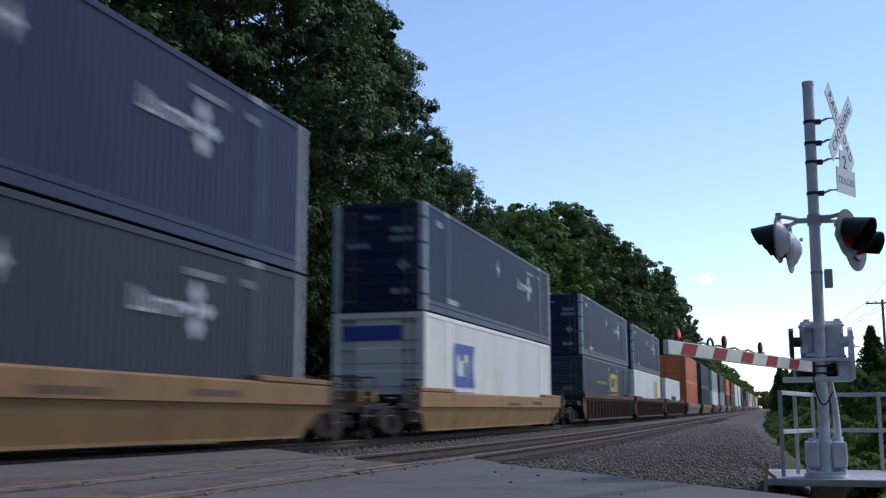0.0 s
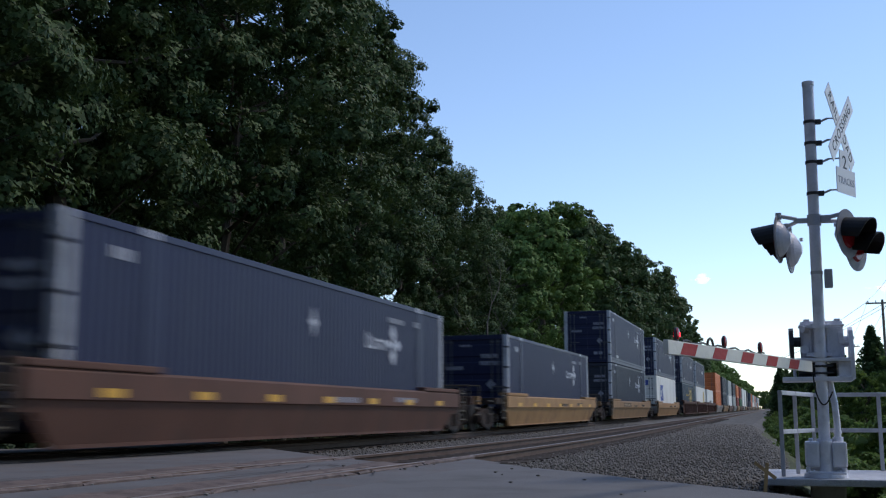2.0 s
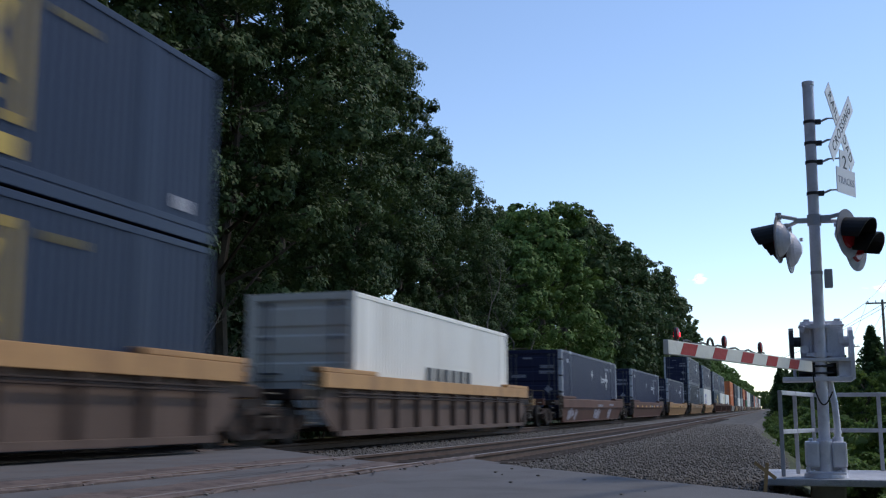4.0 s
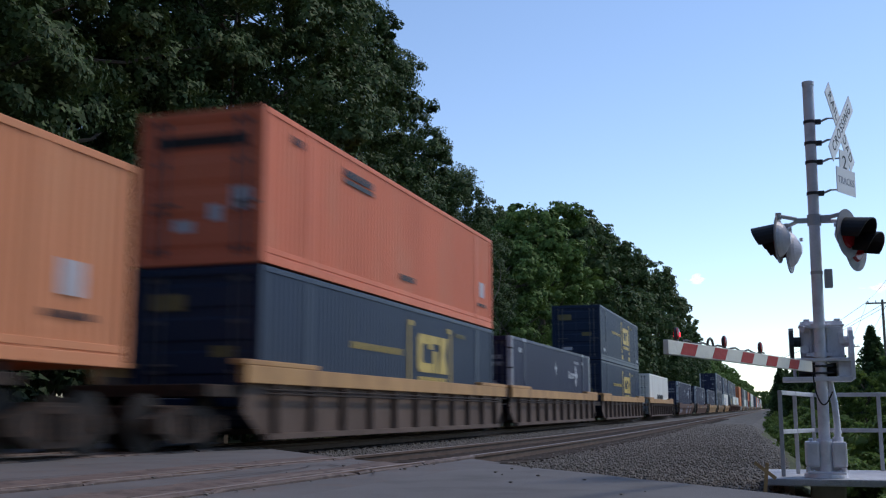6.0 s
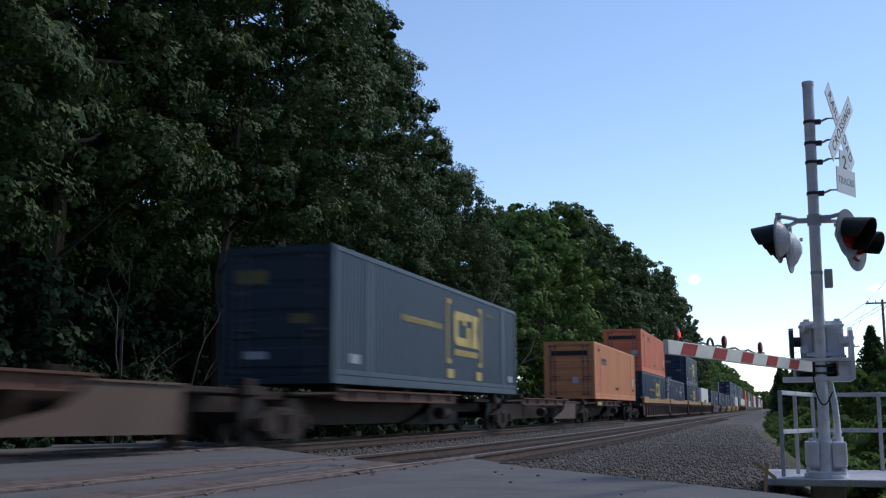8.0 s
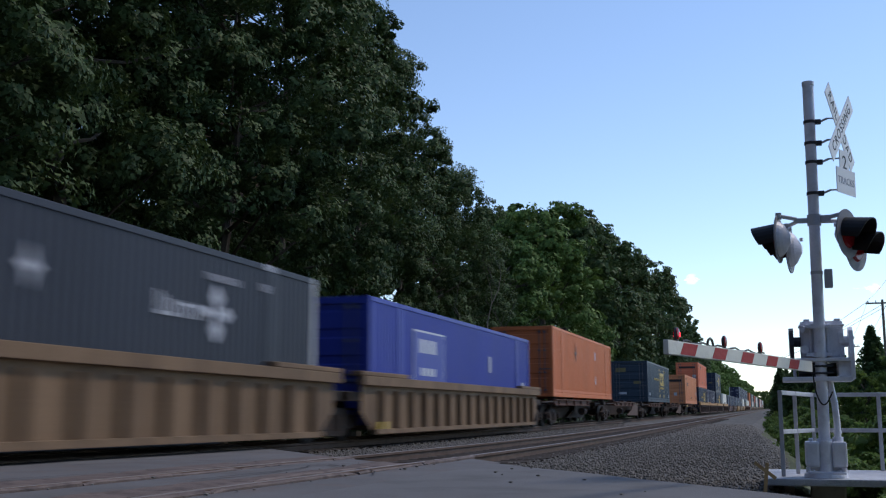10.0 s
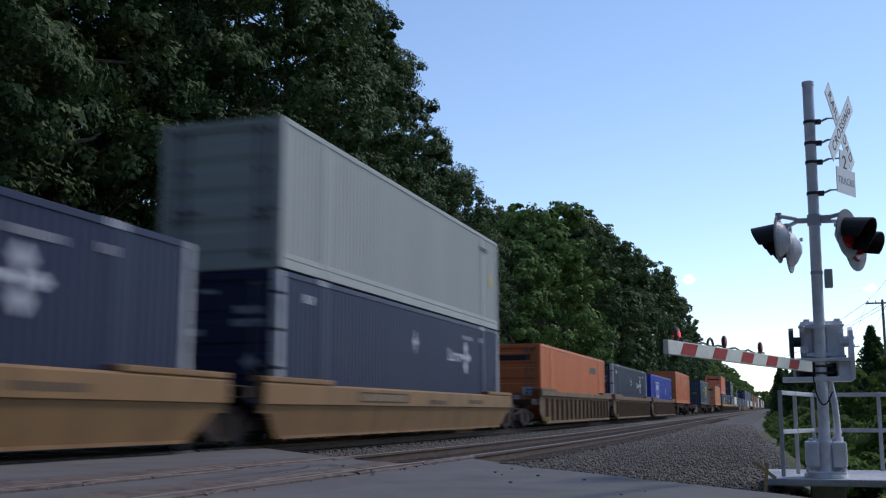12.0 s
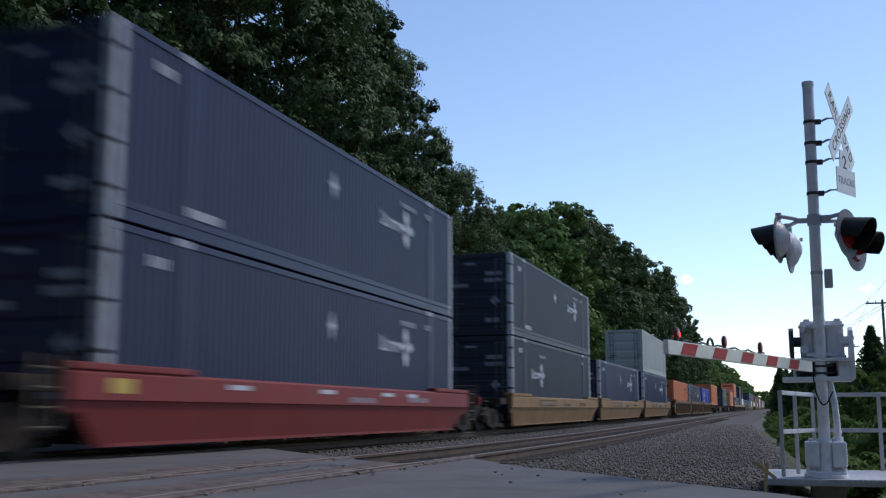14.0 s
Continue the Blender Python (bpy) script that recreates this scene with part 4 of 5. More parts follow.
# ---- trees ----
def crown(seed, height, radius, low, leaves, size, clumps=70, sprays=14):
    """Three-cornered leaves in sprays, sprays in clumps about the limbs' ends, with an uneven outline and gaps: verts and faces."""
    rng = np.random.default_rng(seed)
    centres = []
    for i in range(clumps):
        a = rng.uniform(0, 2 * np.pi)
        h = rng.uniform(0, 1) ** 0.8
        belly = np.sin(np.pi * (0.12 + 0.80 * h)) ** 0.6
        r = radius * belly * (0.42 + 0.58 * np.sqrt(rng.uniform(0, 1)))
        centres.append((r * np.cos(a), r * np.sin(a), low + (height - low) * h * 0.95, rng.uniform(0.7, 1.75) * radius / 5.0))
    centres = np.array(centres)
    k = clumps * sprays
    host = np.repeat(np.arange(clumps), sprays)
    way = rng.normal(size=(k, 3))
    way /= np.linalg.norm(way, axis=1)[:, None]
    way[:, 2] = np.where(way[:, 2] < -0.1, way[:, 2] * 0.35, way[:, 2])
    spray = centres[host, :3] + way * (centres[host, 3] * rng.uniform(0.72, 1.0, k))[:, None] * np.array([1.05, 1.05, 0.85])
    breadth = centres[host, 3] * rng.uniform(0.22, 0.42, k)
    which = rng.integers(0, k, leaves)
    off = rng.normal(size=(leaves, 3))
    off *= (rng.uniform(0.25, 1.0, leaves) ** 0.5 / np.linalg.norm(off, axis=1))[:, None] * np.array([1.0, 1.0, 0.75])
    p = spray[which] + off * breadth[which][:, None]
    nrm = way[which] * 0.55 + off * 0.7 + rng.normal(size=(leaves, 3)) * 0.26 + np.array([0, 0, 0.25])
    nrm /= np.linalg.norm(nrm, axis=1)[:, None]
    ref = rng.normal(size=(leaves, 3))
    a = np.cross(nrm, ref)
    a /= np.linalg.norm(a, axis=1)[:, None]
    b = np.cross(nrm, a)
    s = size * rng.uniform(0.6, 1.4, leaves)[:, None]
    v = np.stack([p - a * s, p + b * s * 0.75 + a * s * 0.3, p - b * s * 0.6 + a * s * 0.55], 1).reshape(-1, 3)
    f = np.arange(leaves * 3).reshape(-1, 3)
    return v, f, centres


def cone_crown(seed, height, radius, low, leaves, size):
    """Needles in drooping tiers round a pointed tip."""
    rng = np.random.default_rng(seed)
    h = rng.uniform(0, 1, leaves) ** 0.75
    tier = np.round(h * 15) / 15 + rng.normal(0, 0.014, leaves)
    a = rng.integers(0, 9, leaves) * 0.7 + tier * 41.0 + rng.normal(0, 0.2, leaves)
    out = rng.uniform(0.12, 1.0, leaves) ** 0.6
    reach = radius * np.clip(1.06 - tier, 0.05, 1) ** 0.8 * (0.75 + 0.35 * np.sin(a * 3.3 + tier * 17))
    p = np.stack([np.cos(a) * reach * out, np.sin(a) * reach * out, low + (height - low) * tier - reach * out * 0.18 + rng.normal(0, 0.09, leaves)], 1)
    nrm = rng.normal(size=(leaves, 3)) * 0.6 + np.array([0, 0, 1.0])
    nrm /= np.linalg.norm(nrm, axis=1)[:, None]
    u = np.cross(nrm, rng.normal(size=(leaves, 3)))
    u /= np.linalg.norm(u, axis=1)[:, None]
    w = np.cross(nrm, u)
    s = size * rng.uniform(0.6, 1.4, leaves)[:, None]
    v = np.stack([p - u * s, p + w * s * 0.6 + u * s * 0.5, p - w * s * 0.6 + u * s * 0.5], 1).reshape(-1, 3)
    return v, np.arange(leaves * 3).reshape(-1, 3)


def leaf_mesh(v, f, mat):
    me = bpy.data.meshes.new("crown")
    me.vertices.add(len(v))
    me.vertices.foreach_set("co", v.astype(np.float32).ravel())
    me.loops.add(f.size)
    me.loops.foreach_set("vertex_index", f.astype(np.int32).ravel())
    me.polygons.add(len(f))
    me.polygons.foreach_set("loop_start", np.arange(0, f.size, f.shape[1], dtype=np.int32))
    me.update(calc_edges=True)
    me.materials.append(mat)
    return me


def tree(name, label, seed, height, radius, low, leaves, size, mat, group, clumps=70):
    ob = thing(name, label, "tree", group)
    v, f, centres = crown(seed, height, radius, low, leaves, size, clumps)
    part("crown", leaf_mesh(v, f, mat), None, ob)
    rng = random.Random(seed)
    bm = bmesh.new()
    base = 0.018 * height
    pts = [Vector((0, 0, -0.4))]
    for i in range(1, 7):
        pts.append(Vector((rng.uniform(-0.25, 0.25) * i * 0.4, rng.uniform(-0.25, 0.25) * i * 0.4, height * 0.88 * i / 6)))
    for i in range(6):
        tube(bm, pts[i], pts[i + 1], base * (1 - i / 6.5), base * (1 - (i + 1) / 6.5), sides=8)
    for c in centres[::3]:
        z = max(low * 0.7, min(height * 0.8, c[2] - rng.uniform(0.8, 2.5)))
        i = min(5, int(z / (height * 0.88) * 6))
        start = pts[i].lerp(pts[i + 1], z / (height * 0.88) * 6 - i)
        end = Vector(c[:3])
        bend = start.lerp(end, 0.5) + Vector((rng.uniform(-0.3, 0.3), rng.uniform(-0.3, 0.3), -0.25))
        tube(bm, start, bend, 0.09, 0.055, sides=5), tube(bm, bend, end, 0.055, 0.02, sides=5)
    part("trunk", bm, BARK, ob)
    return ob


def plant_woods():
    kinds = [tree("oak_tree", "tall dark green oak tree at the edge of the woods", 11, 22, 5.6, 5.0, 115000, 0.098, LEAF, "woods beside the tracks", 105),
             tree("oak_tree", "tall dark green oak tree at the edge of the woods", 12, 24, 5.2, 5.6, 115000, 0.098, LEAF, "woods beside the tracks", 105),
             tree("oak_tree", "tall dark green oak tree at the edge of the woods", 13, 20, 5.0, 4.6, 115000, 0.098, LEAF, "woods beside the tracks", 100)]
    light = tree("maple_tree", "lighter green maple tree at the edge of the woods", 14, 18, 5.2, 1.5, 36000, 0.2, LEAF_LIGHT, "woods beside the tracks", 80)
    far = [tree("oak_tree", "dark green oak tree further along the tracks", 15, 22, 5.5, 2.0, 18000, 0.28, LEAF, "woods beside the tracks", 70),
           tree("oak_tree", "dark green oak tree further along the tracks", 16, 24, 5.8, 2.0, 18000, 0.28, LEAF, "woods beside the tracks", 70)]
    # Far oaks take the paler maple leaf colour in place of haze
    far.append(tree("oak_tree", "oak tree with haze-pale leaves; behind the camera unseen, added for shade", 17, 22, 6.0, 1.0, 7000, 0.55, LEAF_LIGHT, "woods beside the tracks", 60))
    # model, x, y, scale, turn; model 6 below y = 5 is unseen, added to shade the container ends
    spots = [(0, -18.6, 17, 0.95, 10), (1, -19.5, 25, 1.0, 80), (2, -18.4, 33, 1.05, 150), (0, -19.8, 40.5, 1.0, 220), (1, -19.4, 48, 0.83, 300), (2, -19.6, 55.5, 0.86, 20),
             (0, -20.0, 62.5, 0.78, 130), (2, -20.4, 69.5, 0.72, 60), (4, -25, 21, 1.05, 200), (5, -26, 31, 1.05, 290), (4, -26.5, 42, 0.9, 350), (5, -26, 55, 0.7, 30),
             (6, -18, 8, 0.95, 240), (5, -26, 11, 1.0, 100), (4, -34, 36, 1.0, 70), (5, -33, 22, 1.0, 0), (6, -20, -4, 1.0, 45), (6, -20, -18, 1.0, 145), (6, -21, -34, 1.0, 245),
             (6, 6, -15, 1.0, 15), (6, 14, -17, 0.95, 115), (6, -1, -24, 1.1, 215), (6, -19, -26, 1.0, 315), (6, 21, -12, 1.0, 75), (6, 26, 4, 1.0, 175),
             (6, 10, -20, 1.1, 55), (6, 2, -17, 0.9, 155), (6, 18, -22, 1.1, 255), (6, -20, -11, 1.0, 355), (6, -27, -8, 1.1, 25), (6, -26, -20, 1.1, 125), (6, 30, -10, 1.1, 225), (6, 3, -31, 1.2, 95), (6, -21, -44, 1.1, 5), (6, 1, -46, 1.1, 66)]
    used = set()
    protos = kinds + [light] + far
    spots += [(3, -19.6, 79.5, 0.82, 0), (3, -18.8, 89, 1.07, 120), (4, -19.2, 100, 0.94, 40), (4, -19.0, 112, 0.96, 160), (5, -19.0, 124, 0.96, 250), (4, -18.8, 137, 1.02, 310),
              (5, -18.2, 151, 0.98, 60), (4, -18.2, 167, 1.02, 200), (5, -18.6, 184, 1.0, 110), (4, -18.4, 203, 1.0, 20), (5, -18.8, 224, 0.9, 70), (4, -18.8, 247, 0.85, 150),
              (4, -26, 92, 0.9, 33), (5, -27, 108, 0.82, 133), (4, -27, 126, 1.05, 233), (5, -28, 148, 1.0, 333), (4, -28, 172, 1.05, 63)]
    for k in range(9):
        spots.append((4 + k % 2, -40 - 2 * math.sin(k * 2.1), 14 + k * 9.0, 0.8, k * 70))
        spots.append((4 + (k + 1) % 2, -30.5 + 1.5 * math.sin(k * 1.3), 16 + k * 7.5, 0.72, k * 110))
    y = 262.0
    while y < 980:
        spots.append((6, -19.5 + 1.5 * math.sin(y), y, 0.78 + 0.08 * math.sin(y * 1.7), y * 3 % 360))
        y += 15 + y * 0.012
    for k in range(13):
        spots.append((6, -22 + k * 3.4, 960 + 14 * math.sin(k * 1.3), 0.62 + 0.08 * math.sin(k * 2.3), k * 55))
    for k in range(9):
        spots.append((6, -14 + k * 6, 1000 + 8 * math.sin(k * 2.0), 0.75 + 0.1 * math.sin(k * 3.1), k * 40))
    for i, x, y, s, turn in spots:
        m = pose(x, y, land(x, y), 0, 0, turn)
        if i not in used:
            used.add(i)
            ob = protos[i]
            ob.matrix_basis = m
        else:
            ob = copy_thing(protos[i], m)
        ob.scale = (s, s, s)


plant_woods()


def bush_mesh(seed, leaves, size, mat, wide=1.0, high=1.0):
    v, f, c = crown(seed, 1.6 * high, 1.3 * wide, 0.15, leaves, size, 16)
    return leaf_mesh(v, f, mat)


def plant_bushes():
    a = thing("bush", "low green bush on the embankment slope", "bush", "undergrowth")
    part("foliage", bush_mesh(31, 2200, 0.1, WEED), None, a)
    part("stem", tube(tube(bmesh.new(), (0, 0, -0.3), (0.1, 0, 0.8), 0.04, 0.02, 6), (0, 0, 0), (-0.3, 0.2, 0.9), 0.03, 0.015, 6), BARK, a)
    b = thing("bush", "bush under the trees, leaves coloured dark green for shade", "bush", "undergrowth")
    part("foliage", bush_mesh(32, 2400, 0.11, LEAF_SHADED), None, b)
    part("stem", tube(tube(bmesh.new(), (0, 0, -0.3), (0.1, 0, 0.8), 0.04, 0.02, 6), (0, 0, 0), (-0.3, 0.2, 0.9), 0.03, 0.015, 6), BARK, b)
    rng = random.Random(5)
    spots_a, spots_b = [], []
    for i in range(70):
        y = 13 + (i / 70) ** 1.6 * 130
        x = shoulder(y) + 1.9 + rng.uniform(0.0, 3.2 + y * 0.02)
        spots_a.append((x, y, rng.uniform(0.55, 1.0) * (1 + y * 0.004)))
    for i in range(44):
        y = 9 + (i / 44) ** 1.5 * 170
        spots_b.append((-14.2 - rng.uniform(0.2, 2.6), y, rng.uniform(0.7, 1.5)))
    for i in range(26):
        y = 22 + i * 2.2
        spots_a.append((5.2 + rng.uniform(0, 4) + y * 0.05, y, rng.uniform(1.0, 1.9)))
    for i in range(26):
        spots_a.append((rng.uniform(0.9, 3.4), rng.uniform(8.6, 12.5), rng.uniform(0.2, 0.38)))
    for i in range(100):
        y = 16 + (i / 100) ** 1.5 * 130
        spots_a.append((shoulder(y) + rng.uniform(0.7, 1.7), y, rng.uniform(0.25, 0.48)))
    c = thing("shrub", "large shrub in the woods, leaves darkened in colour for shade", "shrub", "undergrowth")
    part("foliage", leaf_mesh(*crown(33, 5.0, 2.6, 0.2, 8000, 0.12, 34)[:2], LEAF_SHADED), None, c)
    part("stem", tube(tube(bmesh.new(), (0, 0, -0.5), (0.2, 0, 2.8), 0.08, 0.03, 6), (0, 0, 0), (-0.9, 0.5, 2.6), 0.06, 0.03, 6), BARK, c)
    spots_c = [(rng.uniform(-24.5, -20.5), 10 + i * 2.8, rng.uniform(0.9, 1.35)) for i in range(20)] + [(rng.uniform(-33, -29), 12 + i * 7.0, rng.uniform(1.3, 1.9)) for i in range(9)]
    for first, spots in ((a, spots_a), (b, spots_b), (c, spots_c)):
        for k, (x, y, s) in enumerate(spots):
            m = pose(x, y, land(x, y), 0, 0, rng.uniform(0, 360))
            ob = copy_thing(first, m) if k else first
            ob.matrix_basis = m
            ob.scale = (s, s, s)
    pine = thing("pine_tree", "dark pointed pine tree beyond the embankment", "tree", "far trees")
    part("crown", leaf_mesh(*cone_crown(41, 9, 3.0, 0.3, 9000, 0.21), NEEDLES), None, pine)
    part("trunk", tube(bmesh.new(), (0, 0, -0.4), (0, 0, 8.8), 0.16, 0.02, 8), BARK, pine)
    young = tree("young_tree", "light green young tree beyond the embankment, sunlight put into its leaves", 42, 8, 2.6, 0.4, 7000, 0.2, FIELD_LEAF, "far trees", 46)
    # model, x, y, scale
    spots = [(0, 7.7, 92, 0.96), (1, 6.3, 84, 0.64), (1, 9.3, 86, 0.82), (0, 8.9, 99, 0.86), (1, 4.9, 90, 0.56), (1, 10.8, 80, 0.7), (1, 3.6, 88, 0.5), (0, 5.9, 103, 0.84), (1, 11.8, 92, 0.85),
             (1, 7.4, 112, 0.84), (0, 4.4, 125, 0.78), (1, 13, 100, 0.9), (0, 1.6, 108, 0.62), (0, 0.6, 118, 0.66), (0, 2.6, 130, 0.86), (0, 3.0, 150, 0.86), (1, 5.8, 160, 1.0), (0, 1.0, 160, 0.86), (0, 2.0, 185, 0.95),
             (1, 10, 70, 0.58), (1, 8.4, 66, 0.5), (1, 6.6, 72, 0.42), (1, 1.6, 225, 0.95), (1, 1.4, 270, 1.0), (1, 1.4, 330, 1.1), (0, 5, 260, 1.0), (1, 1.2, 400, 1.2), (1, 1.0, 490, 1.3), (0, 3.5, 205, 1.0), (1, 1.0, 600, 1.4)]
    seen = set()
    for k, (i, x, y, s) in enumerate(spots):
        m = pose(x, y, land(x, y), 0, 0, k * 77)
        first = (pine, young)[i]
        ob = copy_thing(first, m) if i in seen else first
        seen.add(i)
        ob.matrix_basis = m
        ob.scale = (s, s, s)


plant_bushes()


# ---- crossing signal ----
MAST = Vector((0.446, 11.2, -0.06))
LEAN = 0.55            # degrees by which the mast leans


def signal():
    sig = thing("crossing_signal", "silver painted railroad crossing signal mast with flashing lights", "crossing signal", at=Matrix.Translation(MAST) @ pose(0, 0, 0, 0, LEAN, 0))
    part("mast", tube(tube(bmesh.new(), (0, 0, 0.3), (0, 0, 3.98), 0.055, sides=24), (0, 0, 3.97), (0, 0, 4.01), 0.06, sides=24), SILVER, sig, smooth=False)
    bm = tube(bmesh.new(), (0, -0.01, 0.0), (0, -0.01, 0.035), 0.205, 0.2, sides=28)
    box(bm, -0.17, 0.18, -0.19, 0.17, 0.035, 0.06, 0.01)
    box(bm, -0.185, -0.055, -0.17, 0.15, 0.1, 0.345, 0.022)
    box(bm, 0.06, 0.195, -0.17, 0.15, 0.1, 0.345, 0.022)
    box(bm, -0.16, 0.17, -0.12, 0.13, 0.05, 0.33, 0.02)
    tube(bm, (0, -0.11, 0.05), (0, -0.11, 0.35), 0.062, sides=20)
    tube(bm, (0, 0, 0.3), (0, 0, 0.37), 0.075, sides=20)
    for x in (-0.165, 0.165):
        tube(bm, (x, -0.14, 0.05), (x, -0.14, 0.1), 0.025, sides=10)
        tube(bm, (x, -0.178, 0.3), (x, -0.165, 0.3), 0.016, sides=8)
    for x, y in ((-0.12, -0.14), (0.12, -0.14), (-0.16, 0.06), (0.16, 0.06)):
        tube(bm, (x, y, 0.03), (x, y, 0.075), 0.02, sides=6)
    box(bm, -0.15, -0.11, -0.1, 0.0, 0.345, 0.375, 0.01)
    part("base_casting", bm, SILVER, sig, "silver cast junction box base with two covers")
    bm = tube(bmesh.new(), (0.125, 0.0, 0.34), (0.125, 0.0, 0.39), 0.05, sides=14)
    pts = [(0.125, 0.0, 0.36), (0.122, 0.0, 0.55), (0.11, 0.005, 0.72), (0.085, 0.02, 0.86), (0.075, 0.03, 0.96)]
    for a, b in zip(pts, pts[1:]):
        tube(bm, a, b, 0.032, sides=12)
    tube(bm, (0.124, 0.0, 0.42), (0.124, 0.0, 0.45), 0.038, sides=12)
    part("conduit", bm, SILVER, sig, "curved silver conduit pipe")
    # arms and the two pairs of lights
    bm = bmesh.new()
    tube(bm, (0, 0, 2.5), (0, 0, 2.61), 0.068, sides=16)
    box(bm, -0.2, 0.14, -0.03, 0.03, 2.53, 2.58, 0.012)
    box(bm, 0.06, 0.16, -0.045, 0.045, 2.525, 2.6, 0.012)
    tube(bm, (-0.17, -0.02, 2.57), (-0.345, -0.05, 2.605), 0.02, sides=10)
    tube(bm, (-0.345, -0.05, 2.57), (-0.345, -0.05, 2.635), 0.032, sides=10)
    tube(bm, (-0.17, 0.03, 2.55), (-0.26, 0.16, 2.53), 0.02, sides=10)
    tube(bm, (-0.265, 0.17, 2.46), (-0.265, 0.17, 2.56), 0.03, sides=10)
    tube(bm, (0.13, -0.02, 2.575), (0.285, -0.08, 2.6), 0.022, sides=10)
    tube(bm, (0.13, 0.03, 2.55), (0.33, 0.1, 2.54), 0.022, sides=10)
    part("cross_arm", bm, GALV, sig)

    def head(at, turn, lit):
        disc = part("background", tube(bmesh.new(), (0, -0.005, 0), (0, 0.005, 0), 0.245, sides=28), HEAD, sig, "round light background plate")
        disc.matrix_basis = pose(at[0], at[1], at[2], 0, 0, turn)
        bm = bmesh.new()
        rows = []
        for a in range(-105, 106, 15):
            s, c = math.sin(radians(a)), math.cos(radians(a))
            reach = -0.27 + 0.1 * (abs(a) / 105) ** 2
            rows.append([bm.verts.new((0.165 * s, -0.006, 0.165 * c)), bm.verts.new((0.16 * s, reach, 0.16 * c - 0.03)), bm.verts.new((0.15 * s, reach, 0.15 * c - 0.03)), bm.verts.new((0.155 * s, -0.006, 0.155 * c))])
        for p, q in zip(rows, rows[1:]):
            for j in range(4):
                bm.faces.new((p[j], q[j], q[(j + 1) % 4], p[(j + 1) % 4]))
        part("hood", bm, BLACK, disc, "black visor hood")
        bm = bmesh.new()
        for a in range(4):
            tube(bm, (0, 0.006 + 0.028 * a, 0), (0, 0.034 + 0.028 * a, 0), (0.185, 0.17, 0.14, 0.09)[a], (0.17, 0.14, 0.09, 0.04)[a], sides=24)
        tube(bm, (0, 0.1, 0.1), (0, 0.13, 0.1), 0.02, sides=8)
        part("lamp_housing", bm, SILVER, disc, "domed silver lamp housing")
        part("lens", tube(bmesh.new(), (0, -0.03, 0), (0, -0.006, 0), 0.13, 0.15, sides=24), RED_GLASS, disc, "unlit red lens")

    head((-0.35, -0.05, 2.365), -101, False)
    head((-0.24, 0.2, 2.29), -101, False)
    head((0.305, -0.1, 2.39), 62, False)
    head((0.39, 0.12, 2.28), 62, False)
    # crossbuck on four brackets
    bm = bmesh.new()
    for z, r in ((3.58, 0.34), (3.355, 0.3), (3.155, 0.3), (2.83, 0.28)):
        tube(bm, (0, 0, z - 0.015), (0, 0, z + 0.015), 0.062, sides=20)
        box(bm, 0.05, 0.11, -0.025, 0.025, z - 0.025, z + 0.025, 0.008)
    part("clamp", bm, CLAMP, sig, "dark pipe clamps")
    for z, x in ((3.58, 0.26), (3.355, 0.27), (3.155, 0.28), (2.83, 0.3)):
        part("bracket", tube(tube(bmesh.new(), (0.1, 0, z), (0.17, 0.0, z + 0.03), 0.012, sides=6), (0.17, 0.0, z + 0.03), (x, 0.05, z + 0.04), 0.009, sides=6), GALV, sig)
    face = pose(0.29, 0.0, 3.5, 0, 0, 69)

    def plate(name, w, h, m, text, size, ink=SIGN_BLACK, spread=1.0):
        p = part(name, box(bmesh.new(), -w / 2, w / 2, -0.004, 0.004, -h / 2, h / 2, 0.002), SIGN_WHITE, sig, "white sign blade with black letters")
        p.matrix_basis = m
        letters(p, text, size, ink, spread)
        return p

    def letters(p, text, size, ink, spread):
        cu = bpy.data.curves.new("lettering", "FONT")
        cu.body, cu.size, cu.align_x, cu.align_y, cu.extrude, cu.space_character = text, size, "CENTER", "CENTER", 0.001, spread
        tmp = bpy.data.objects.new("lettering", cu)
        me = bpy.data.meshes.new_from_object(tmp)
        bpy.data.objects.remove(tmp)
        me.materials.clear()
        me.materials.append(ink)
        o = new("lettering", me)
        o.parent = p
        o.matrix_basis = pose(0, -0.0052, 0, 90, 0, 0)

    plate("crossbuck_blade", 0.99, 0.185, face @ pose(0, 0, 0, 0, 44, 0), "RAIL  ROAD", 0.145, spread=1.12)
    plate("crossbuck_blade", 0.99, 0.185, face @ pose(0, -0.012, 0, 0, -44, 0), "CROSSING", 0.145, spread=1.22)
    plate("track_count_plate", 0.2, 0.26, pose(0.31, -0.03, 3.12, 0, 0, 62), "2", 0.2)
    plate("tracks_plate", 0.42, 0.26, pose(0.32, -0.025, 2.93, 0, 0, 62), "TRACKS", 0.1, SIGN_FADED)
    bm = box(bmesh.new(), 0.07, 0.15, -0.04, 0.04, 1.86, 2.05, 0.015)
    tube(bm, (0, 0, 2.0), (0, 0, 2.03), 0.06, sides=16)
    part("bell", bm, GALV, sig, "small grey box on the mast")
    return sig


signal()


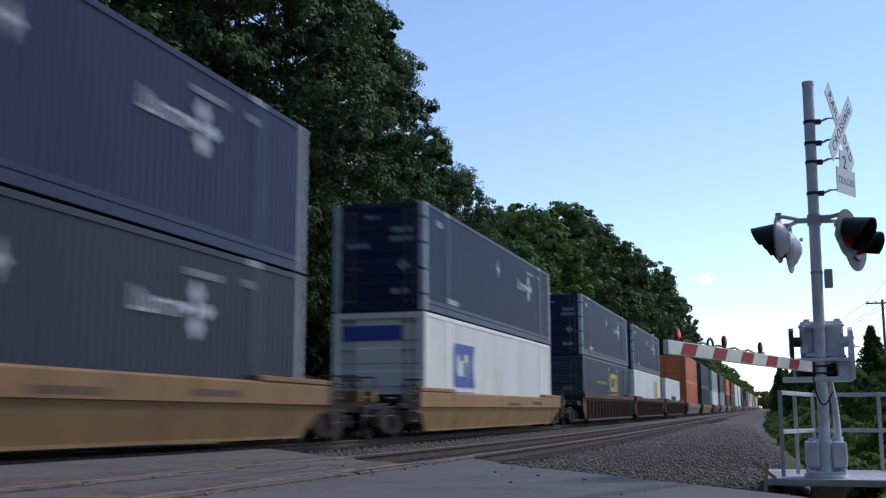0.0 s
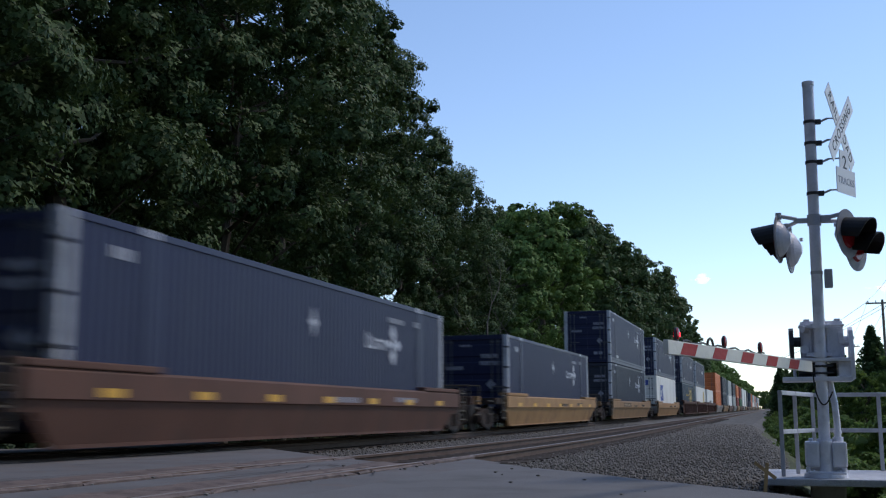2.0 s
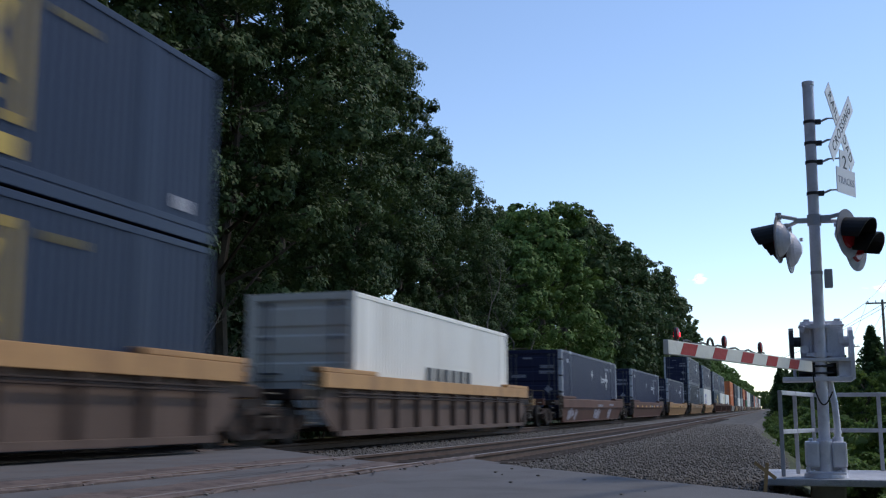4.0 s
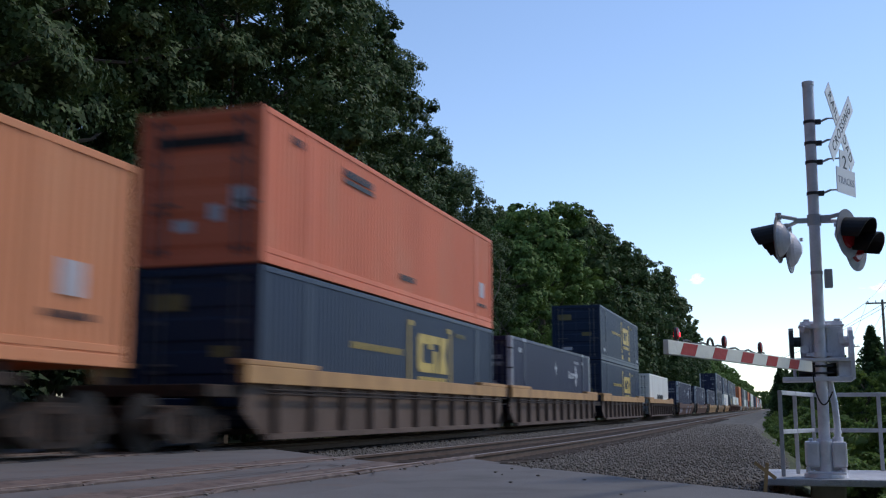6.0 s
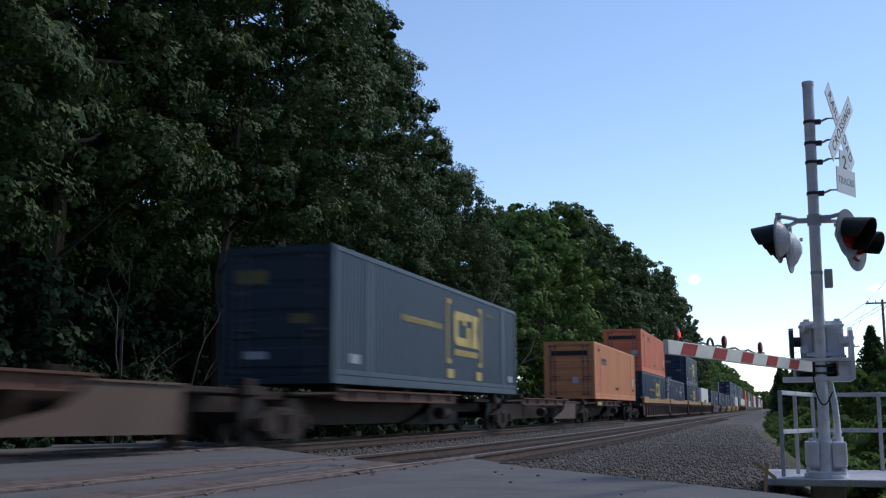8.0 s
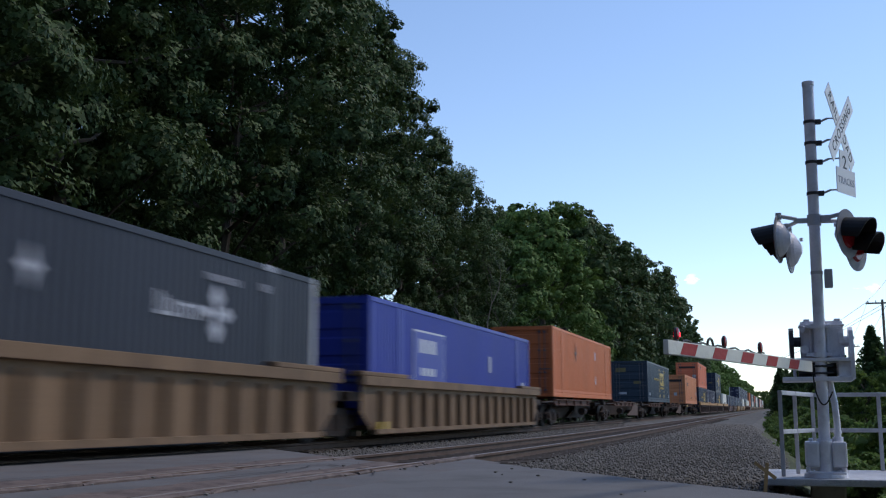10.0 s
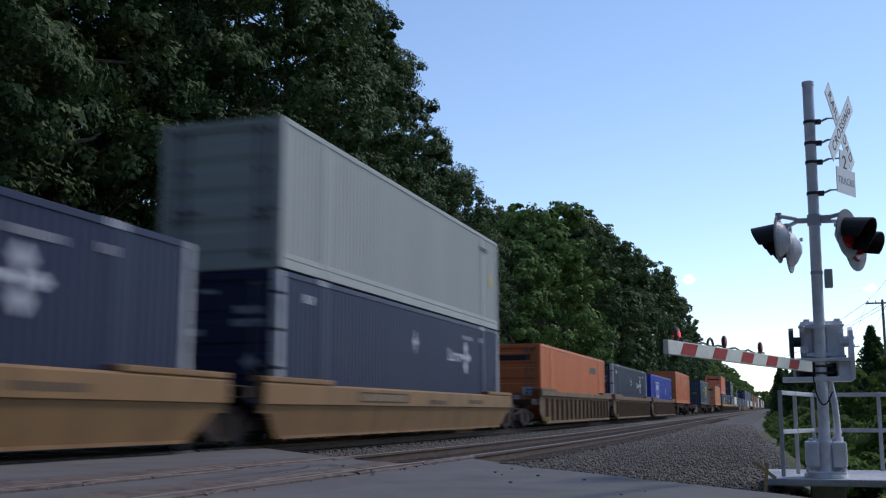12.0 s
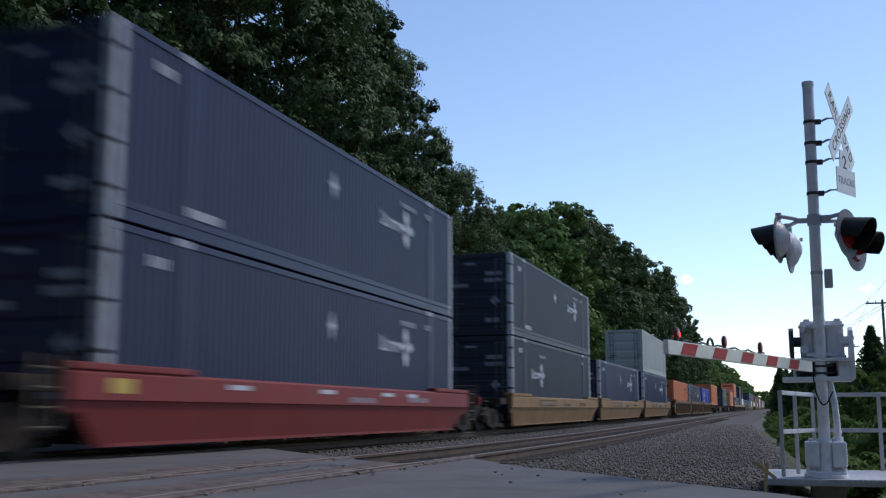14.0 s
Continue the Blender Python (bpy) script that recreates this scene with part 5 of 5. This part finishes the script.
def gate():
    g = thing("crossing_gate", "lowered crossing gate with a red and white arm", "crossing gate", at=Matrix.Translation(MAST))
    # the housing behind the mast, its lid, hinges and bolts
    bm = box(bmesh.new(), -0.17, 0.245, 0.08, 0.34, 1.15, 1.54, 0.035)
    box(bm, -0.18, 0.255, 0.07, 0.35, 1.485, 1.5, 0.005)
    box(bm, -0.085, -0.06, 0.05, 0.09, 1.16, 1.5, 0.008)
    box(bm, 0.075, 0.1, 0.05, 0.09, 1.16, 1.5, 0.008)
    for x in (-0.13, 0.02, 0.16):
        box(bm, x, x + 0.06, 0.1, 0.16, 1.535, 1.56, 0.008)
    for x, z in ((-0.14, 1.2), (-0.14, 1.48), (0.2, 1.2), (0.2, 1.46)):
        tube(bm, (x, 0.05, z), (x, 0.09, z), 0.016, sides=8)
    tube(bm, (-0.135, 0.02, 1.25), (-0.135, 0.1, 1.25), 0.04, sides=14)
    tube(bm, (-0.15, 0.03, 1.45), (-0.09, 0.09, 1.45), 0.035, sides=12)
    box(bm, 0.19, 0.24, 0.045, 0.09, 1.3, 1.42, 0.01)
    part("gate_mechanism", bm, SILVER, g, "silver gate mechanism housing")
    bm = bmesh.new()
    for z, r in ((1.455, 0.074), (1.17, 0.072)):
        tube(bm, (0, 0, z), (0, 0, z + 0.045), r, sides=18)
        box(bm, -0.12, 0.12, -0.035, 0.06, z + 0.006, z + 0.04, 0.006)
        for x in (-0.1, 0.1):
            tube(bm, (x, -0.06, z + 0.022), (x, 0.05, z + 0.022), 0.014, sides=8)
    part("mast_clamp", bm, SILVER, g)
    # open frame under the housing, with the crank in it
    bm = box(bmesh.new(), -0.23, 0.29, -0.06, 0.3, 1.125, 1.16, 0.006)
    box(bm, -0.36, 0.3, -0.06, 0.3, 0.93, 0.975, 0.008)
    box(bm, 0.17, 0.29, -0.03, 0.28, 0.975, 1.125, 0.006)
    box(bm, -0.25, -0.22, 0.2, 0.28, 0.975, 1.125, 0.004)
    part("support_bracket", bm, SILVER, g, "silver frame holding the mechanism")
    bm = box(bmesh.new(), -0.08, 0.06, 0.02, 0.12, 0.99, 1.12, 0.01)
    tube(bm, (-0.2, 0.1, 1.05), (0.16, 0.1, 1.05), 0.035, sides=12)
    tube(bm, (-0.06, -0.05, 1.08), (0.12, -0.05, 1.08), 0.012, sides=8)
    tube(bm, (-0.06, -0.05, 1.01), (0.12, -0.05, 1.01), 0.012, sides=8)
    box(bm, -0.2, 0.16, 0.2, 0.26, 0.98, 1.12, 0.005)
    part("crank", bm, CLAMP, g, "dark crank and shaft")
    bm = bmesh.new()
    prev = Vector((-0.07, -0.05, 1.0))
    for k in range(1, 17):
        a = k / 16
        q = Vector((-0.07 + 0.17 * a ** 1.3, -0.08, 0.96 - 0.26 * math.sin(a * math.pi * 0.86) ** 0.8))
        tube(bm, prev, q, 0.007, sides=6)
        prev = q
    part("cable", bm, BLACK, g, "black hanging cable")
    # the arm carriers: a round-headed one beside the housing, a long tapered one on the other side
    bm = prism(bmesh.new(), [(0.02, 1.17), (0.2, 1.15), (0.24, 1.3), (0.2, 1.44), (0.1, 1.47), (0.02, 1.44), (-0.02, 1.3)], -0.275, -0.235)
    tube(bm, (-0.235, 0.1, 1.33), (-0.17, 0.1, 1.33), 0.05, sides=14)
    part("counterweight_arm", bm, CLAMP, g, "dark rounded arm carrier")
    part("counterweight_cover", prism(bmesh.new(), [(0.0, 1.2), (0.06, 1.19), (0.08, 1.42), (0.03, 1.46), (-0.02, 1.42)], -0.282, -0.276), SILVER, g)
    bm = prism(bmesh.new(), [(-0.06, 0.95), (0.26, 0.95), (0.28, 1.2), (0.22, 1.42), (0.1, 1.47), (0.0, 1.43), (-0.06, 1.2)], 0.285, 0.325)
    tube(bm, (0.22, 0.1, 1.33), (0.285, 0.1, 1.33), 0.05, sides=14)
    for z in (1.28, 1.36):
        tube(bm, (0.325, 0.06, z), (0.34, 0.06, z), 0.016, sides=8)
    part("counterweight_arm", bm, SILVER, g, "tapered silver arm carrier")
    # the arm, in the space of the mast's foot
    tip, root = Vector((-0.73, 7.75, 1.015)) - MAST, Vector((0.35, 11.0, 1.0)) - MAST
    d = tip - root
    turn = d.to_track_quat("Y", "Z").to_matrix().to_4x4()
    arm = part("gate_arm", box(bmesh.new(), -0.02, 0.02, 0, d.length, -0.045, 0.058, 0.004), GATE_WHITE, g, "white gate arm with red slanting bands")
    arm.matrix_basis = Matrix.Translation(root) @ turn
    n, step = 5, 0.62
    for i in range(n):
        y = d.length - 0.19 - 0.18 - i * step
        bm = prism(bmesh.new(), [(y - 0.11, -0.038), (y + 0.16, -0.038), (y + 0.09, 0.05), (y - 0.18, 0.05)], -0.0225, 0.0225)
        part("red_band", bm, GATE_RED, arm)
    for y, lit in ((d.length - 0.2, True), (d.length - 1.15, False), (d.length - 2.0, False)):
        lamp = part("gate_lamp", tube(box(bmesh.new(), -0.012, 0.012, -0.02, 0.02, -0.075, -0.035, 0.004), (-0.008, 0, 0), (0.008, 0, 0), 0.05, sides=20), CLAMP, arm, "small round gate lamp")
        lamp.matrix_basis = pose(0, y, 0.112, 0, 0, 10)
        for s in (-1, 1):
            bm = tube(bmesh.new(), (s * 0.008, 0, 0), (s * 0.016, 0, 0), 0.047, 0.038, sides=20)
            lens = part("lens", tube(bm, (s * 0.016, 0, 0), (s * 0.021, 0, 0), 0.038, 0.012, sides=20), RED_GLASS, lamp, "dark red lens")
            if lit:
                for dz in (-0.012, 0.004):
                    part("lit_diode", tube(bmesh.new(), (s * 0.014, -0.008, dz), (s * 0.026, -0.008, dz), 0.011, 0.007, sides=10), RED_LIT, lamp, "glowing red diode")
    bm = bmesh.new()
    for i in range(18):
        y0, y1 = d.length - 0.3 - i * 0.1, d.length - 0.4 - i * 0.1
        tube(bm, (0, y0, 0.066 + 0.012 * math.sin(i * 1.9)), (0, y1, 0.066 + 0.012 * math.sin(i * 1.9 + 1.9)), 0.008, sides=6)
    for i in range(12):
        a, b = i * math.pi / 6, (i + 1) * math.pi / 6
        c = d.length - 0.85
        tube(bm, (0, c + 0.06 * math.cos(a), 0.06 + 0.06 * math.sin(a)), (0, c + 0.06 * math.cos(b), 0.06 + 0.06 * math.sin(b)), 0.01, sides=6)
    part("cable", bm, BLACK, arm, "black looped lamp cable")
    return g


gate()


def platform():
    p = thing("service_platform", "grey steel service platform with a pipe railing", "platform", at=pose(0.0, 11.2, 0))
    part("deck", box(bmesh.new(), -0.12, 3.4, -0.35, 1.6, -0.13, -0.062, 0.012), DECK, p, "grey steel grating deck")
    for x, y in ((0.1, 0.1), (1.2, 0.1), (2.6, 0.1), (0.1, 1.4), (1.4, 1.4), (3.0, 1.4)):
        q = part("leg", box(bmesh.new(), -0.05, 0.05, -0.05, 0.05, -1.6, -0.13), CONCRETE, p)
        q.location = (x, y, 0)

    part("foundation", box(bmesh.new(), 0.3, 0.62, -0.14, 0.2, -1.6, -0.13, 0.02), CONCRETE, p, "dark concrete foundation under the mast")

    def post(x, y):
        part("post", box(bmesh.new(), x - 0.02, x + 0.02, y - 0.02, y + 0.02, -0.07, 0.785, 0.005), GALV, p)

    for x, y in ((0.05, 0.05), (0.2, 0.65), (0.4, 1.45), (1.09, 1.45), (1.9, 1.45), (2.6, 1.45)):
        post(x, y)
    for z in (0.765, 0.375):
        part("rail", box(bmesh.new(), 0.42, 3.3, 1.434, 1.466, z - 0.022, z + 0.022, 0.005), GALV, p)
        side = part("rail", box(bmesh.new(), -0.018, 0.018, 0.0, 1.44, z - 0.022, z + 0.022, 0.005), GALV, p)
        side.matrix_basis = pose(0.05, 0.05, 0, 0, 0, -14.0)
    for k in range(34):
        tooth = part("grating_tooth", shared("tooth", lambda: mesh_of("grating_tooth", box(bmesh.new(), -0.012, 0.012, -0.008, 0.0, -0.012, 0.006), GALV)), None, p)
        tooth.location = (0.62 + k * 0.045, -0.35, -0.075)
    return p


platform()


def stake():
    s = thing("survey_stake", "crossed weathered wooden survey stakes in the ballast", "stake", at=pose(-0.12, 9.0, -0.2))
    part("upright", box(bmesh.new(), -0.014, 0.014, -0.01, 0.01, -0.1, 0.36), STAKE, s).matrix_basis = pose(0, 0, 0, 0, 6, 0)
    part("slat", box(bmesh.new(), -0.1, 0.1, -0.016, -0.006, -0.014, 0.014), STAKE, s).matrix_basis = pose(0.02, 0, 0.3, 0, 38, 0)


stake()


# ---- pole line on the far side of the embankment ----
def utility_pole(x, y, h):
    p = thing("utility_pole", "wooden utility pole with a crossarm and wires", "utility pole", "pole line", pose(x, y, land(x, y)))
    part("pole", tube(bmesh.new(), (0, 0, -0.5), (0, 0, h), 0.16, 0.1, sides=10), WOODPOLE, p)
    part("crossarm", box(bmesh.new(), -1.3, 1.3, -0.06, 0.06, h - 0.35, h - 0.22), WOODPOLE, p)
    for dx in (-1.1, -0.5, 0.5, 1.1):
        part("insulator", tube(bmesh.new(), (dx, 0, h - 0.22), (dx, 0, h - 0.05), 0.05, 0.03, sides=8), GALV, p)
    return p


POLES = [(8.9, 94, 11.3), (10.5, 160, 11.3), (12.5, 240, 11.3)]
for x, y, h in POLES:
    utility_pole(x, y, h)


def wires():
    w = thing("overhead_wires", "thin overhead wires between the poles", "wires")
    for dx in (-1.1, 1.1, 0.5):
        bm = bmesh.new()
        for (x0, y0, h0), (x1, y1, h1) in zip([(6.5, 20, 11.3)] + POLES[:0] + POLES, POLES):
            a, b = Vector((x0 + dx, y0, land(x0, y0) + h0)), Vector((x1 + dx, y1, land(x1, y1) + h1))
            prev = a
            for i in range(1, 9):
                s = i / 8
                q = a.lerp(b, s) - Vector((0, 0, 1.1 * 4 * s * (1 - s)))
                tube(bm, prev, q, 0.012, sides=4)
                prev = q
        a, b = Vector((8.9 + dx, 94, land(8.9, 94) + 11.2)), Vector((-14 + dx, 420, 21 + dx))
        prev = a
        for i in range(1, 13):
            s = i / 12
            q = a.lerp(b, s) - Vector((0, 0, 3.0 * 4 * s * (1 - s)))
            tube(bm, prev, q, 0.02, sides=4)
            prev = q
        part("wire", bm, CLAMP, w)
    return w


wires()


# ---- ballast stones, ties and litter ----
def stones():
    rng = np.random.default_rng(3)
    base = np.array([(1, 0, 0), (-1, 0, 0), (0, 1, 0), (0, -1, 0), (0, 0, 1), (0, 0, -1)], float)
    tri = np.array([(0, 2, 4), (2, 1, 4), (1, 3, 4), (3, 0, 4), (2, 0, 5), (1, 2, 5), (3, 1, 5), (0, 3, 5)])
    n = 92000
    y = 7.5 + 52 * rng.uniform(0, 1, n) ** 1.8
    edge = 0.25 - 1.35 * np.clip((y - 18) / 42, 0, 1)
    x = -3.9 + (edge + 4.15) * rng.uniform(0, 1, n)
    far = rng.uniform(0, 1, n) < 0.2
    x = np.where(far, rng.uniform(-8.9, -5.75, n), x)
    keep = y > np.where(x > -4.07, 8.5 - 1.36 * x, 6.6 - 1.24 * x) - 0.1
    x, y, edge = x[keep], y[keep], edge[keep]
    n = len(x)
    z = np.array([grade(v) for v in y]) - 0.165 - np.clip(x - edge + 0.85, 0, 0.7) * 0.09 - np.clip(x - edge + 0.15, 0, 9) * 0.5 + rng.uniform(-0.015, 0.02, n)
    s = rng.uniform(0.009, 0.021, n) * (1 + np.maximum(0, y - 16) * 0.016)
    jit = base[None] * (s[:, None, None] * rng.uniform(0.6, 1.3, (n, 6, 1))) + rng.normal(size=(n, 6, 3)) * s[:, None, None] * 0.22
    v = jit + np.stack([x, y, z], 1)[:, None, :]
    f = tri[None] + (np.arange(n) * 6)[:, None, None]
    me = bpy.data.meshes.new("ballast_stones")
    me.vertices.add(n * 6)
    me.vertices.foreach_set("co", v.astype(np.float32).ravel())
    me.loops.add(n * 24)
    me.loops.foreach_set("vertex_index", f.astype(np.int32).ravel())
    me.polygons.add(n * 8)
    me.polygons.foreach_set("loop_start", np.arange(0, n * 24, 3, dtype=np.int32))
    me.update(calc_edges=True)
    me.materials.append(STONE)
    tagged(new("ballast_stones", me), "loose grey crushed stones of the track bed", "stones", kind="stuff")


stones()


def ties():
    me = mesh_of("tie", box(bmesh.new(), -1.3, 1.3, -0.115, 0.115, -0.36, -0.172, 0.012), TIE)
    for track, x, count in ((near_track, NEAR_X, 150), (far_track, TRAIN_X, 90)):
        for i in range(count):
            y = road_edge(x) + 0.1 + i * 0.5
            t = new("tie", me)
            t.parent = track
            t.matrix_basis = pose(x + random.uniform(-0.03, 0.03), y, grade(y) + 0.04, 0, 0, random.uniform(-1, 1))


ties()


# ---- small clouds low in the sky, drifting ----
def cloud(seed, at, size):
    rng = random.Random(seed)
    bm = bmesh.new()
    for i in range(40):
        along = rng.gauss(0, 0.42)
        r = bmesh.ops.create_icosphere(bm, subdivisions=2, radius=size * rng.uniform(0.14, 0.34) * max(0.3, 1 - abs(along)))
        bmesh.ops.scale(bm, vec=(1.4, 1, 0.7), verts=r["verts"])
        bmesh.ops.translate(bm, vec=(along * size, rng.uniform(-0.2, 0.2) * size, rng.gauss(0.0, 0.2) * size * max(0.2, 1 - abs(along))), verts=r["verts"])
    ob = tagged(new("cloud", mesh_of("cloud", bm, CLOUD)), "small white fair-weather cloud low in the sky, glowing by itself", "cloud", "clouds", kind="structure")
    ob.data.shade_smooth()
    ob.location = at
    return ob


CLOUDS = [(cloud(1, (-85, 1500, 190), 14), (-85, 1500, 190)), (cloud(2, (150, 1500, 170), 15), (150, 1500, 170))]


# ---- bare trees in front of the woods ----
def bare_tree(seed, x, y, h):
    rng = random.Random(seed)
    ob = thing("bare_tree", "dead leafless grey sapling before the woods", "tree", "bare trees", pose(x, y, land(x, y)))
    bm = bmesh.new()

    def limb(a, d, length, r, depth):
        for k in range(3):
            e = a + d * (length / 3)
            tube(bm, a, e, r, r * 0.8, sides=5)
            a, r = e, r * 0.8
            d = (d + Vector((rng.uniform(-0.25, 0.25), rng.uniform(-0.25, 0.25), rng.uniform(-0.1, 0.2)))).normalized()
            if depth:
                limb(a, (d + Vector((rng.uniform(-1, 1), rng.uniform(-1, 1), rng.uniform(-0.1, 0.5)))).normalized(), length * 0.55, r * 0.6, depth - 1)

    limb(Vector((0, 0, -0.3)), Vector((0, 0, 1)), h, 0.018 * h, 3)
    part("trunk", bm, DEADWOOD, ob)


bare_tree(3, -14.6, 56, 6.5)
bare_tree(4, -14.2, 60, 5.5)
bare_tree(5, -14.4, 21, 3.6)
bare_tree(6, -14.8, 24.5, 3.2)


# ---- litter on the road ----
def pebbles():
    rng = random.Random(21)
    bm = bmesh.new()
    for i in range(46):
        rail = rng.choice((-4.62, -3.8, -6.12, -5.3))
        x = rng.gauss(rail, 0.06) if i < 36 else rng.uniform(-3.2, -0.6)
        y = road_edge(x) - (rng.uniform(0.1, 7.0) if i < 36 else rng.uniform(0.3, 1.0) ** 2 * 3)
        r = bmesh.ops.create_icosphere(bm, subdivisions=1, radius=rng.uniform(0.006, 0.02))
        bmesh.ops.scale(bm, vec=(1.3, 1, 0.6), verts=r["verts"])
        bmesh.ops.translate(bm, vec=(x, y, -0.018 if x > -3.3 else -0.006), verts=r["verts"])
    tagged(new("pebbles", mesh_of("pebbles", bm, STONE)), "loose pebbles scattered on the asphalt of the crossing", "stones", kind="stuff")


pebbles()


def cracks():
    """Dark open cracks and patched seams in the asphalt."""
    rng = random.Random(8)
    bm = bmesh.new()
    for x0, y0, ang, n in ((-6.2, 9.0, 92, 22), (-7.6, 10.4, 80, 18), (-6.9, 11.8, 15, 12), (-3.7, 9.6, 95, 16), (-4.8, 8.2, 88, 20), (-6.6, 7.4, 60, 10)):
        p, a = Vector((x0, y0, 0)), ang
        for k in range(n):
            a += rng.uniform(-9, 9)
            q = p + Vector((math.cos(radians(a)), math.sin(radians(a)), 0)) * 0.14
            s = Vector((-math.sin(radians(a)), math.cos(radians(a)), 0)) * rng.uniform(0.006, 0.018)
            z = -0.026 if p.x > -3.3 else -0.001
            if q.y < road_edge(q.x) - 0.3:
                bm.faces.new([bm.verts.new((v.x, v.y, z)) for v in (p - s, q - s, q + s, p + s)])
            p = q
    tagged(new("road_cracks", mesh_of("road_cracks", bm, TAR)), "dark cracks in the worn asphalt of the crossing", "road", kind="structure")


cracks()



def motions():
    """The train runs on along its track at a steady pace."""
    speed = 28.31
    times = [i * 0.5 for i in range(29)]
    for ob, along, lift in RUNNING:
        rows = []
        for t in times:
            y = along + speed * t
            tilt = math.degrees(math.atan2(grade(y + 6) - grade(y - 6), 12))
            rows.append((t, pose(TRAIN_X, y, (grade(y + 6) + grade(y - 6)) / 2 + lift, tilt, 0, 0)))
        walk(ob, rows)
    for ob, (x, y, z) in CLOUDS:
        walk(ob, [(0.0, pose(x, y, z)), (7.0, pose(x - 13, y, z)), (14.0, pose(x - 26, y, z))])


motions()
